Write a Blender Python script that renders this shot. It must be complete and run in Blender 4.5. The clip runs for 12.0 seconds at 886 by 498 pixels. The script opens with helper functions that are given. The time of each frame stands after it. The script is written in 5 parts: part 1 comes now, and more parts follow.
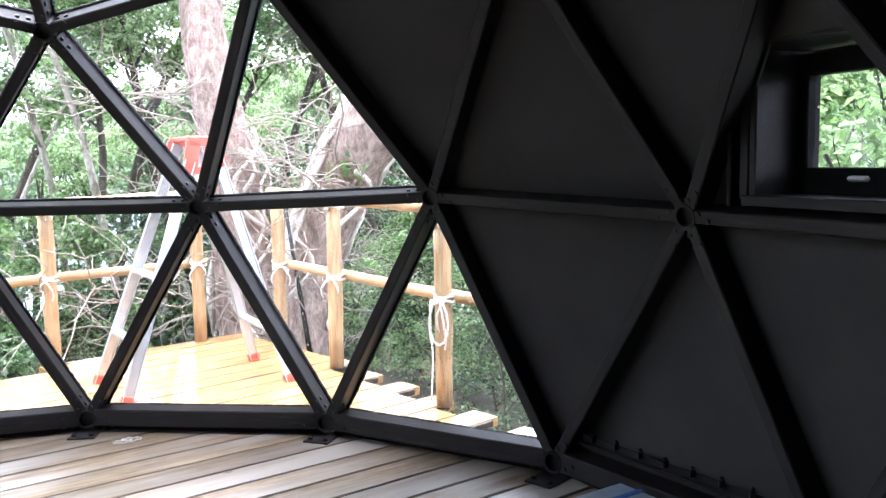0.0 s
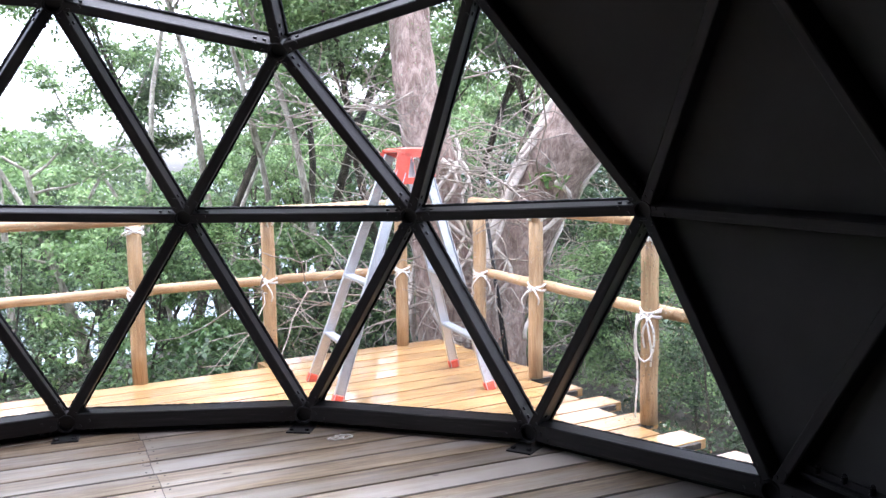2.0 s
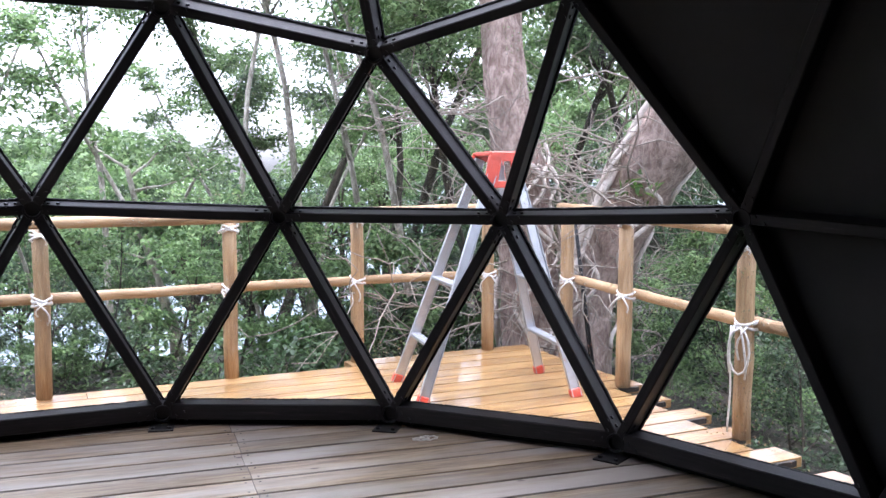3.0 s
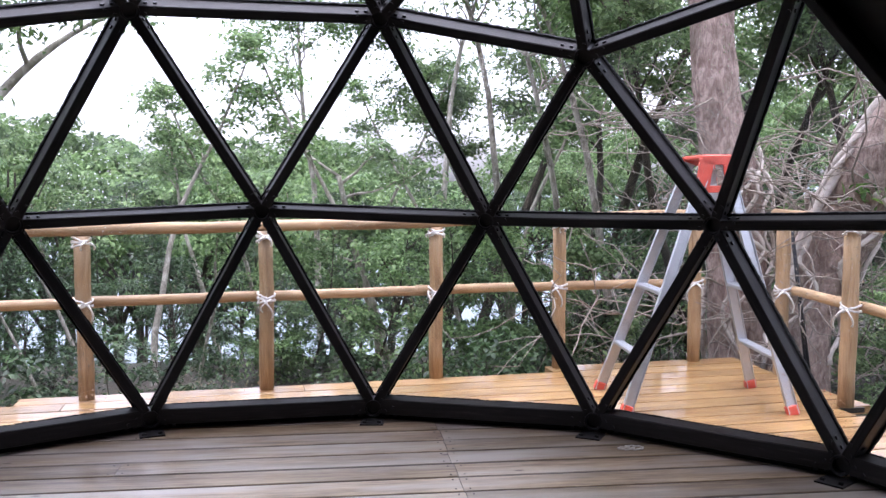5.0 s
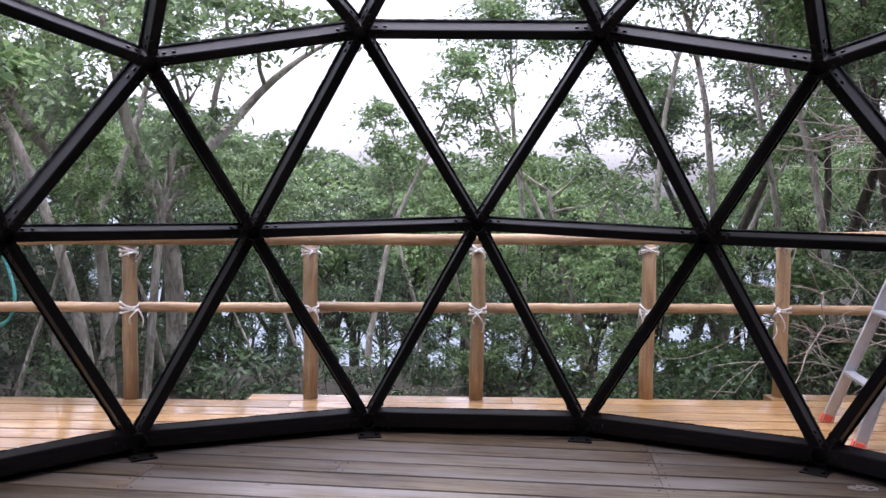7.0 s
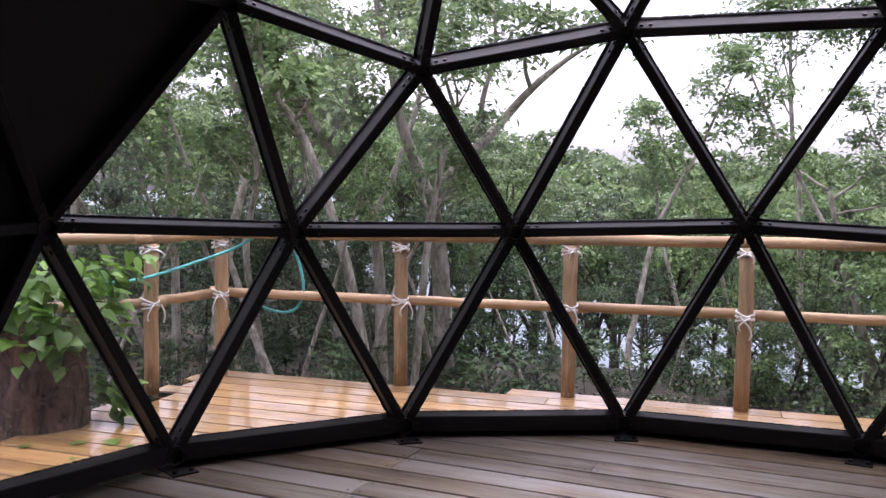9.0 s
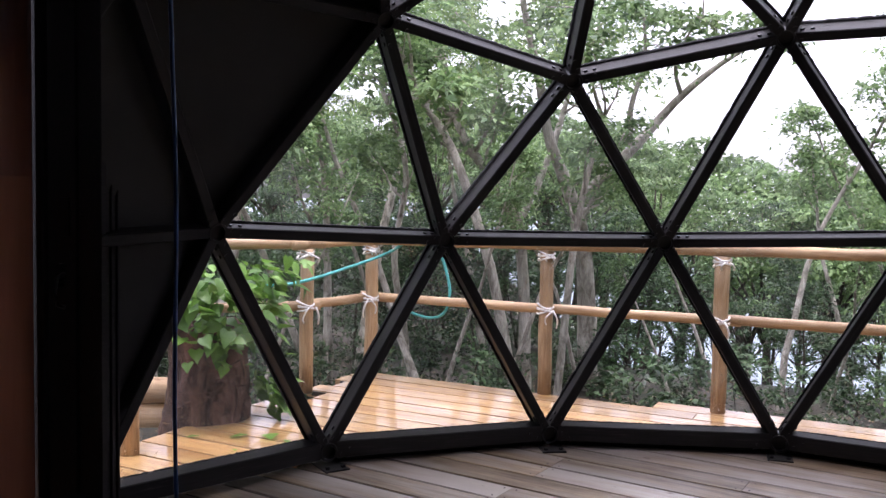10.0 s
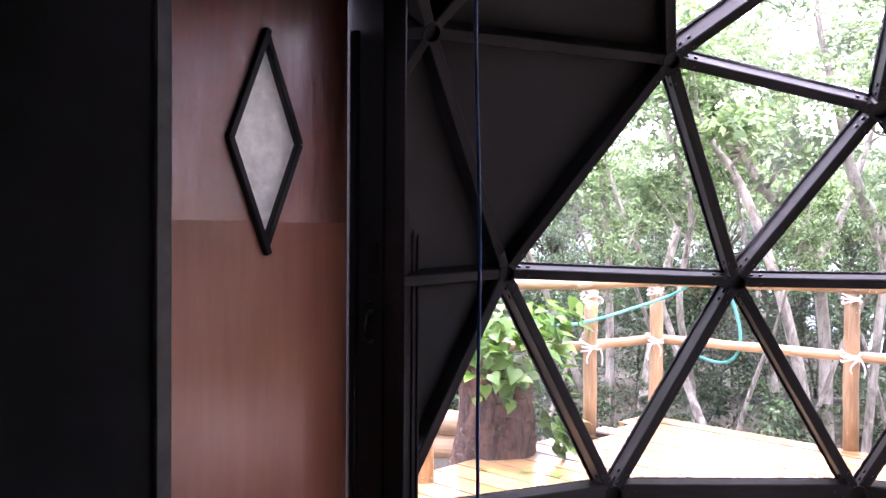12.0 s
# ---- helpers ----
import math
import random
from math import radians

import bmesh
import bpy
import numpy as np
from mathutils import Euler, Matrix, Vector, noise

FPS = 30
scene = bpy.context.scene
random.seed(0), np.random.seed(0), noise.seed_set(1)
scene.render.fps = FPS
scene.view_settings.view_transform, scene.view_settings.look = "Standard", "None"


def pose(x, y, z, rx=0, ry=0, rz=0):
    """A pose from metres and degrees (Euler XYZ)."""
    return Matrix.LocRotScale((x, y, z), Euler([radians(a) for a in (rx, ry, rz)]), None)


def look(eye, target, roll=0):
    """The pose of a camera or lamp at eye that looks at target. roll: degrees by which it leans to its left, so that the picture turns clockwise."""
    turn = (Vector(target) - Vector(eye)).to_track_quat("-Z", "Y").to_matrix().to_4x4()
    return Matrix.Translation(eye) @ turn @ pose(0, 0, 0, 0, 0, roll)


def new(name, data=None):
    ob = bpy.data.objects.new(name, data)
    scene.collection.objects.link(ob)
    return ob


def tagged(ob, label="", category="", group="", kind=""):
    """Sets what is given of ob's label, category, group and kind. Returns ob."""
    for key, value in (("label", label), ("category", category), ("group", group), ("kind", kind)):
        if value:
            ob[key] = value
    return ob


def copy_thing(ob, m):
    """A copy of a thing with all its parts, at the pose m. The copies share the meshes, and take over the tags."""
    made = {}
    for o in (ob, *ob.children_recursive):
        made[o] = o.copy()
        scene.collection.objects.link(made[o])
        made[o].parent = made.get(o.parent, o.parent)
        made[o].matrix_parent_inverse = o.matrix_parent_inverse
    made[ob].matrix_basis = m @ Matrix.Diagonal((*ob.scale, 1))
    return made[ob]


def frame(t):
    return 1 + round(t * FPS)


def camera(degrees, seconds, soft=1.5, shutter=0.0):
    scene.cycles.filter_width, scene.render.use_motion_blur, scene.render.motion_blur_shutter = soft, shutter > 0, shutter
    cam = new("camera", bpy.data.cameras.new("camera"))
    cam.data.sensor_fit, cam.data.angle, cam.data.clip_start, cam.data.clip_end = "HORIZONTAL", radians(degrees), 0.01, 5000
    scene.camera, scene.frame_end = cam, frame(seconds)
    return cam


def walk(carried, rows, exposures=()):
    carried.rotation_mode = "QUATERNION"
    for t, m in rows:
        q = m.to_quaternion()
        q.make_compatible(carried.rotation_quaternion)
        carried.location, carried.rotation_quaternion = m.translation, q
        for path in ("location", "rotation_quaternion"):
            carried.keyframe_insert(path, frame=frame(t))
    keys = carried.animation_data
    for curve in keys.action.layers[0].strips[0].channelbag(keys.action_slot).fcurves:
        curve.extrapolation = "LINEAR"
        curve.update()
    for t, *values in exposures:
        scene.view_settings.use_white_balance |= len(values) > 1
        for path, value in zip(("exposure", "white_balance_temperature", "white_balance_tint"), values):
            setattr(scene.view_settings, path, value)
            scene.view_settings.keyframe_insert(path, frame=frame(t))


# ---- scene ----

# ---------------------------------------------------------------- camera
cam = camera(53.96, 12.0, soft=1.4)
PATH = [
    (0, (1.381, -1.527, 1.271), (1.581, 0.452, 1.064), -1.00),
    (0.5, (1.349, -1.525, 1.276), (1.445, 0.462, 1.072), -1.00),
    (1, (1.318, -1.522, 1.270), (1.303, 0.469, 1.076), -1.00),
    (1.5, (1.296, -1.523, 1.269), (1.180, 0.465, 1.084), -1.00),
    (2, (1.276, -1.534, 1.283), (1.052, 0.446, 1.104), -0.80),
    (2.5, (1.249, -1.535, 1.275), (0.920, 0.430, 1.106), -0.41),
    (3, (1.234, -1.538, 1.273), (0.825, 0.413, 1.107), 0.18),
    (5, (1.175, -1.569, 1.255), (0.346, 0.245, 1.106), 0.03),
    (5.5, (1.161, -1.577, 1.251), (0.248, 0.197, 1.112), 0.07),
    (6, (1.146, -1.587, 1.254), (0.130, 0.131, 1.123), 0.36),
    (6.5, (1.138, -1.607, 1.257), (0.013, 0.042, 1.133), 0.66),
    (8.5, (1.160, -1.626, 1.268), (-0.369, -0.342, 1.147), 0.54),
    (9, (1.177, -1.636, 1.266), (-0.459, -0.493, 1.138), 0.85),
    (9.5, (1.191, -1.657, 1.270), (-0.533, -0.652, 1.144), 0.91),
    (9.8, (1.201, -1.671, 1.272), (-0.571, -0.751, 1.153), 1.01),
    (10, (1.208, -1.679, 1.273), (-0.594, -0.818, 1.157), 1.08),
    (10.5, (1.218, -1.696, 1.274), (-0.652, -0.993, 1.175), 1.07),
    (11, (1.235, -1.712, 1.275), (-0.696, -1.196, 1.204), 0.71),
    (11.2, (1.239, -1.717, 1.275), (-0.708, -1.265, 1.212), 0.69),
    (11.5, (1.250, -1.721, 1.277), (-0.716, -1.361, 1.225), 0.61),
    (12, (1.263, -1.727, 1.277), (-0.720, -1.474, 1.246), 0.38),
]
STOPS = [(0, 3.05, 5740, 21), (0.5, 2.85, 5740, 21), (1.0, 2.65, 5710, 22), (1.5, 2.4, 5690, 23), (2.0, 2.26, 5710, 24), (3, 1.84, 5690, 25), (5.0, 1.43, 5790, 29),
         (5.5, 1.22, 5790, 30), (6.5, 0.95, 5840, 32), (9, 0.92, 6090, 37), (9.5, 1.0, 6090, 35), (10.5, 1.7, 5940, 31), (11, 2.12, 5840, 34), (12, 3.05, 5940, 45)]
walk(cam, [(t, look(e, g, r)) for t, e, g, r in PATH], STOPS)

# ---------------------------------------------------------------- daylight, overcast
world = bpy.data.worlds.new("overcast_sky")
scene.world = world
world.use_nodes = True
wn = world.node_tree
wn.nodes.clear()
sky = wn.nodes.new("ShaderNodeTexSky")
sky.sky_type = "NISHITA"
sky.sun_disc = False
sky.sun_elevation = radians(82)
sky.sun_rotation = radians(-30)
sky.dust_density = 4.0
sky.air_density = 1.0
pale = wn.nodes.new("ShaderNodeHueSaturation")
pale.inputs["Saturation"].default_value = 0.22
pale.inputs["Value"].default_value = 1.9
back = wn.nodes.new("ShaderNodeBackground")
back.inputs["Strength"].default_value = 0.15
wout = wn.nodes.new("ShaderNodeOutputWorld")
wn.links.new(sky.outputs[0], pale.inputs["Color"])
wn.links.new(pale.outputs[0], back.inputs["Color"])
wn.links.new(back.outputs[0], wout.inputs["Surface"])
sun = new("sun", bpy.data.lights.new("sun", "SUN"))
sun.data.energy, sun.data.angle, sun.data.color = 0.7, radians(25), (1.0, 0.98, 0.95)
sun.matrix_world = look((0, 0, 30), (1.5, 4.0, 0))


# ---------------------------------------------------------------- materials
def material(name, build, **kw):
    m = bpy.data.materials.new(name)
    m.use_nodes = True
    nt = m.node_tree
    build(nt, nt.nodes["Principled BSDF"], **kw)
    return m


def node(nt, kind, **kw):
    n = nt.nodes.new(kind)
    for k, v in kw.items():
        n.inputs[k.replace("_", " ")].default_value = v
    return n


def coords(nt, scale=(1, 1, 1), shift=True):
    """Object coordinates, scaled, moved by a random amount for each object."""
    tc = nt.nodes.new("ShaderNodeTexCoord")
    mp = nt.nodes.new("ShaderNodeMapping")
    mp.inputs["Scale"].default_value = scale
    nt.links.new(tc.outputs["Object"], mp.inputs["Vector"])
    if shift:
        oi = nt.nodes.new("ShaderNodeObjectInfo")
        mul = nt.nodes.new("ShaderNodeMath")
        mul.operation = "MULTIPLY"
        mul.inputs[1].default_value = 37.0
        nt.links.new(oi.outputs["Random"], mul.inputs[0])
        nt.links.new(mul.outputs[0], mp.inputs["Location"])
    return mp


def ramp(nt, source, stops):
    r = nt.nodes.new("ShaderNodeValToRGB")
    el = r.color_ramp.elements
    while len(el) < len(stops):
        el.new(0.5)
    for e, (p, c) in zip(el, stops):
        e.position, e.color = p, (*c, 1)
    nt.links.new(source, r.inputs[0])
    return r


def mixed(nt, a, b, factor, mode="MIX", amount=None):
    m = nt.nodes.new("ShaderNodeMix")
    m.data_type, m.blend_type = "RGBA", mode
    for src, i in ((a, 6), (b, 7)):
        if isinstance(src, tuple):
            m.inputs[i].default_value = (*src, 1)
        else:
            nt.links.new(src, m.inputs[i])
    if amount is not None:
        m.inputs[0].default_value = amount
    else:
        nt.links.new(factor, m.inputs[0])
    return m.outputs[2]


def bump(nt, bsdf, height, strength=0.2, distance=0.01):
    b = nt.nodes.new("ShaderNodeBump")
    b.inputs["Strength"].default_value, b.inputs["Distance"].default_value = strength, distance
    nt.links.new(height, b.inputs["Height"])
    nt.links.new(b.outputs[0], bsdf.inputs["Normal"])


def noise_of(nt, vec, scale, detail=4, rough=0.6, distortion=0.0):
    n = node(nt, "ShaderNodeTexNoise", Scale=scale, Detail=detail, Roughness=rough, Distortion=distortion)
    nt.links.new(vec.outputs[0], n.inputs["Vector"])
    return n.outputs["Fac"]


def per_object(nt, lo, hi):
    oi = nt.nodes.new("ShaderNodeObjectInfo")
    mr = nt.nodes.new("ShaderNodeMapRange")
    mr.inputs["To Min"].default_value, mr.inputs["To Max"].default_value = lo, hi
    nt.links.new(oi.outputs["Random"], mr.inputs["Value"])
    return mr.outputs[0]


def wood(nt, bsdf, dark, mid, light, rough=(0.35, 0.7), grain=60.0, knots=True, stain=(0.1, 0.07, 0.05), vary=(0.8, 1.15), wet=0.0, sheen=0.16, streaks=(0.7, 0.66, 0.62), grey=None):
    v = coords(nt, (1.0, 12.0, 12.0))
    g = noise_of(nt, v, grain / 12, 6, 0.65, 0.6)
    col = ramp(nt, g, [(0.25, dark), (0.5, mid), (0.75, light)]).outputs[0]
    v2 = coords(nt, (1.0, 1.6, 1.6))
    blot = noise_of(nt, v2, 2.2, 3, 0.6)
    b = ramp(nt, blot, [(0.35, (0.72, 0.7, 0.7)), (0.65, (1.08, 1.06, 1.04))]).outputs[0]
    col = mixed(nt, col, b, None, "MULTIPLY", 0.8)
    streak = ramp(nt, noise_of(nt, coords(nt, (0.7, 7.0, 7.0)), 2.4, 5, 0.7), [(0.36, streaks), (0.6, (1.1, 1.1, 1.1))]).outputs[0]
    col = mixed(nt, col, streak, None, "MULTIPLY", 0.9)
    if grey:
        g2 = ramp(nt, noise_of(nt, coords(nt, (0.5, 3.0, 3.0)), 1.3, 4), [(0.42, (0, 0, 0)), (0.62, (1, 1, 1))]).outputs[0]
        col = mixed(nt, col, grey, g2)
    spots = ramp(nt, noise_of(nt, coords(nt, (3.0, 5.0, 5.0)), 3.0, 6, 0.75), [(0.66, (0, 0, 0)), (0.74, (1, 1, 1))]).outputs[0]
    if knots:
        col = mixed(nt, col, stain, spots)
        vo = node(nt, "ShaderNodeTexVoronoi", Scale=2.6)
        v3 = coords(nt, (1.0, 2.2, 2.2))
        nt.links.new(v3.outputs[0], vo.inputs["Vector"])
        k = ramp(nt, vo.outputs["Distance"], [(0.035, (1, 1, 1)), (0.075, (0, 0, 0))]).outputs[0]
        col = mixed(nt, col, stain, k)
    hv = nt.nodes.new("ShaderNodeHueSaturation")
    nt.links.new(col, hv.inputs["Color"])
    nt.links.new(per_object(nt, *vary), hv.inputs["Value"])
    nt.links.new(hv.outputs[0], bsdf.inputs["Base Color"])
    r = nt.nodes.new("ShaderNodeMapRange")
    r.inputs["To Min"].default_value, r.inputs["To Max"].default_value = rough
    r.inputs["From Min"].default_value, r.inputs["From Max"].default_value = 0.35, 0.65
    nt.links.new(noise_of(nt, coords(nt, (0.8, 1.5, 1.5)), 1.7, 3), r.inputs["Value"])
    nt.links.new(r.outputs[0], bsdf.inputs["Roughness"])
    bump(nt, bsdf, g, 0.25, 0.004)
    if wet:
        pool = noise_of(nt, coords(nt, (0.5, 1.6, 1.6)), 1.6, 3)
        film = nt.nodes.new("ShaderNodeMapRange")
        film.inputs["From Min"].default_value, film.inputs["From Max"].default_value = 0.42, 0.6
        film.inputs["To Min"].default_value, film.inputs["To Max"].default_value = wet * 0.25, wet
        nt.links.new(pool, film.inputs["Value"])
        nt.links.new(film.outputs[0], bsdf.inputs["Coat Weight"])
        bsdf.inputs["Coat Roughness"].default_value = sheen


def plain(nt, bsdf, colour, rough=0.5, metal=0.0, scale=30.0, amount=0.25, relief=0.1, coat=0.0, shine=0.5):
    bsdf.inputs["Specular IOR Level"].default_value = shine
    v = coords(nt)
    n = noise_of(nt, v, scale, 5)
    lo = tuple(c * (1 - amount) for c in colour)
    hi = tuple(min(1, c * (1 + amount)) for c in colour)
    nt.links.new(ramp(nt, n, [(0.3, lo), (0.7, hi)]).outputs[0], bsdf.inputs["Base Color"])
    r = nt.nodes.new("ShaderNodeMapRange")
    r.inputs["To Min"].default_value, r.inputs["To Max"].default_value = max(0.03, rough - 0.12), min(1, rough + 0.12)
    nt.links.new(noise_of(nt, v, scale * 0.2, 3), r.inputs["Value"])
    nt.links.new(r.outputs[0], bsdf.inputs["Roughness"])
    bsdf.inputs["Metallic"].default_value = metal
    bsdf.inputs["Coat Weight"].default_value = coat
    if relief:
        bump(nt, bsdf, n, relief, 0.003)


def black_wood(nt, bsdf):
    v = coords(nt, (1.0, 14.0, 14.0))
    g = noise_of(nt, v, 4.5, 6, 0.7, 0.5)
    col = ramp(nt, g, [(0.35, (0.005, 0.0045, 0.0047)), (0.6, (0.012, 0.0105, 0.0108)), (0.84, (0.065, 0.054, 0.05))]).outputs[0]
    nt.links.new(col, bsdf.inputs["Base Color"])
    bsdf.inputs["Roughness"].default_value = 0.55
    bsdf.inputs["Specular IOR Level"].default_value = 0.3
    bump(nt, bsdf, g, 0.35, 0.003)


def lacquer(nt, bsdf):
    """Brown lacquer with faint upright brush marks under a clear gloss."""
    n = noise_of(nt, coords(nt, (9.0, 9.0, 0.6)), 2.0, 4)
    c = ramp(nt, n, [(0.3, (0.31, 0.105, 0.055)), (0.7, (0.39, 0.138, 0.075))]).outputs[0]
    nt.links.new(c, bsdf.inputs["Base Color"])
    bsdf.inputs["Roughness"].default_value = 0.45
    bsdf.inputs["Coat Weight"].default_value = 1.0
    bsdf.inputs["Coat Roughness"].default_value = 0.17
    bsdf.inputs["Coat IOR"].default_value = 1.8
    bump(nt, bsdf, noise_of(nt, coords(nt, (6.0, 6.0, 1.2)), 1.6, 3), 0.25, 0.01)


def frosted(nt, bsdf, colour):
    """Ribbed milky glass that lets the daylight behind it glow through."""
    plain(nt, bsdf, colour, rough=0.15, scale=14, relief=0.2)
    tr = nt.nodes.new("ShaderNodeBsdfTranslucent")
    tr.inputs["Color"].default_value = (*colour, 1)
    mx = nt.nodes.new("ShaderNodeMixShader")
    mx.inputs[0].default_value = 0.045
    nt.links.new(bsdf.outputs[0], mx.inputs[1])
    nt.links.new(tr.outputs[0], mx.inputs[2])
    nt.links.new(mx.outputs[0], nt.nodes["Material Output"].inputs["Surface"])


def wrinkled_film(nt, bsdf):
    """Thin clear glossy film, stuck on with wrinkles."""
    n = noise_of(nt, coords(nt, (14.0, 14.0, 3.0)), 1.6, 5)
    gloss = nt.nodes.new("ShaderNodeBsdfGlossy")
    gloss.inputs["Color"].default_value = (0.95, 0.82, 0.83, 1)
    gloss.inputs["Roughness"].default_value = 0.26
    bp = nt.nodes.new("ShaderNodeBump")
    bp.inputs["Strength"].default_value = 0.45
    bp.inputs["Distance"].default_value = 0.012
    nt.links.new(n, bp.inputs["Height"])
    nt.links.new(bp.outputs[0], gloss.inputs["Normal"])
    clear = nt.nodes.new("ShaderNodeBsdfTransparent")
    mx = nt.nodes.new("ShaderNodeMixShader")
    haze = ramp(nt, n, [(0.35, (0.08, 0.08, 0.08)), (0.7, (0.34, 0.34, 0.34))]).outputs[0]
    nt.links.new(haze, mx.inputs[0])
    nt.links.new(clear.outputs[0], mx.inputs[1])
    nt.links.new(gloss.outputs[0], mx.inputs[2])
    nt.links.new(mx.outputs[0], nt.nodes["Material Output"].inputs["Surface"])


def bark(nt, bsdf, dark, light, scale=6.0, strength=0.8):
    v = coords(nt, (1.0, 1.0, 0.45))
    n = noise_of(nt, v, scale, 10, 0.78, 0.6)
    big = noise_of(nt, v, scale * 0.25, 3, 0.6)
    c = ramp(nt, n, [(0.4, dark), (0.6, light)]).outputs[0]
    b = ramp(nt, big, [(0.35, (0.65, 0.66, 0.6)), (0.65, (1.1, 1.08, 1.05))]).outputs[0]
    vo = node(nt, "ShaderNodeTexVoronoi", Scale=scale * 2.2)
    vo.feature = "DISTANCE_TO_EDGE"
    vf = coords(nt, (1.0, 1.0, 0.2))
    nt.links.new(vf.outputs[0], vo.inputs["Vector"])
    crack = ramp(nt, vo.outputs["Distance"], [(0.0, (0.35, 0.33, 0.33)), (0.16, (1, 1, 1))]).outputs[0]
    c = mixed(nt, c, crack, None, "MULTIPLY", 0.25)
    nt.links.new(mixed(nt, c, b, None, "MULTIPLY", 0.9), bsdf.inputs["Base Color"])
    bsdf.inputs["Roughness"].default_value = 0.85
    rough = nt.nodes.new("ShaderNodeMath")
    rough.operation = "MULTIPLY"
    nt.links.new(n, rough.inputs[0])
    rough.inputs[1].default_value = 1.0
    bump(nt, bsdf, rough.outputs[0], strength, 0.05)


def leaf(nt, bsdf, dark, light, gloss=0.45):
    ge = nt.nodes.new("ShaderNodeNewGeometry")
    c = ramp(nt, ge.outputs["Random Per Island"], [(0.0, dark), (0.75, light), (1.0, tuple(x * 1.25 for x in light))]).outputs[0]
    v = coords(nt, (1, 1, 1), False)
    big = noise_of(nt, v, 0.8, 3)
    b = ramp(nt, big, [(0.3, (0.7, 0.75, 0.7)), (0.7, (1.15, 1.12, 0.95))]).outputs[0]
    col = mixed(nt, c, b, None, "MULTIPLY", 0.9)
    hv = nt.nodes.new("ShaderNodeHueSaturation")
    nt.links.new(col, hv.inputs["Color"])
    nt.links.new(per_object(nt, 0.8, 1.2), hv.inputs["Value"])
    nt.links.new(hv.outputs[0], bsdf.inputs["Base Color"])
    bsdf.inputs["Roughness"].default_value = gloss
    tr = nt.nodes.new("ShaderNodeBsdfTranslucent")
    nt.links.new(hv.outputs[0], tr.inputs["Color"])
    mx = nt.nodes.new("ShaderNodeMixShader")
    mx.inputs[0].default_value = 0.42
    out = nt.nodes["Material Output"]
    nt.links.new(bsdf.outputs[0], mx.inputs[1])
    nt.links.new(tr.outputs[0], mx.inputs[2])
    nt.links.new(mx.outputs[0], out.inputs["Surface"])


def pane_glass(nt, bsdf):
    """Clear pane with a film of dried rain and drops."""
    out = nt.nodes["Material Output"]
    v = coords(nt, (1, 1, 1))
    vo = node(nt, "ShaderNodeTexVoronoi", Scale=42.0)
    nt.links.new(v.outputs[0], vo.inputs["Vector"])
    drop = ramp(nt, vo.outputs["Distance"], [(0.14, (1, 1, 1)), (0.26, (0, 0, 0))]).outputs[0]
    patch = ramp(nt, noise_of(nt, coords(nt, (1, 1, 1)), 1.6, 3), [(0.44, (0, 0, 0)), (0.62, (1, 1, 1))]).outputs[0]
    both = mixed(nt, drop, patch, None, "MULTIPLY", 1.0)
    clear = nt.nodes.new("ShaderNodeBsdfTransparent")
    clear.inputs["Color"].default_value = (0.93, 0.95, 0.94, 1)
    gloss = nt.nodes.new("ShaderNodeBsdfGlossy")
    gloss.inputs["Roughness"].default_value = 0.02
    fr = nt.nodes.new("ShaderNodeFresnel")
    fr.inputs["IOR"].default_value = 1.35
    m1 = nt.nodes.new("ShaderNodeMixShader")
    nt.links.new(fr.outputs[0], m1.inputs[0])
    nt.links.new(clear.outputs[0], m1.inputs[1])
    nt.links.new(gloss.outputs[0], m1.inputs[2])
    wet = nt.nodes.new("ShaderNodeBsdfGlass")
    wet.inputs["Roughness"].default_value = 0.05
    wet.inputs["IOR"].default_value = 1.33
    bp = nt.nodes.new("ShaderNodeBump")
    bp.inputs["Strength"].default_value, bp.inputs["Distance"].default_value = 0.6, 0.004
    nt.links.new(both, bp.inputs["Height"])
    nt.links.new(bp.outputs[0], wet.inputs["Normal"])
    m2 = nt.nodes.new("ShaderNodeMixShader")
    sc = nt.nodes.new("ShaderNodeMath")
    sc.operation = "MULTIPLY"
    sc.inputs[1].default_value = 0.7
    nt.links.new(both, sc.inputs[0])
    nt.links.new(sc.outputs[0], m2.inputs[0])
    nt.links.new(m1.outputs[0], m2.inputs[1])
    nt.links.new(wet.outputs[0], m2.inputs[2])
    # faint whitish bloom of dried rain, in patches
    bloom = ramp(nt, noise_of(nt, coords(nt, (1, 1, 1)), 2.3, 4), [(0.5, (0.0, 0.0, 0.0)), (0.78, (0.022, 0.022, 0.022))]).outputs[0]
    fleck = ramp(nt, noise_of(nt, coords(nt, (1, 1, 1)), 70.0, 2), [(0.4, (0.35, 0.35, 0.35)), (0.65, (1, 1, 1))]).outputs[0]
    veil = mixed(nt, bloom, fleck, None, "MULTIPLY", 1.0)
    dust = nt.nodes.new("ShaderNodeBsdfTranslucent")
    dust.inputs["Color"].default_value = (0.8, 0.83, 0.82, 1)
    m3 = nt.nodes.new("ShaderNodeMixShader")
    nt.links.new(veil, m3.inputs[0])
    nt.links.new(m2.outputs[0], m3.inputs[1])
    nt.links.new(dust.outputs[0], m3.inputs[2])
    nt.links.new(m3.outputs[0], out.inputs["Surface"])


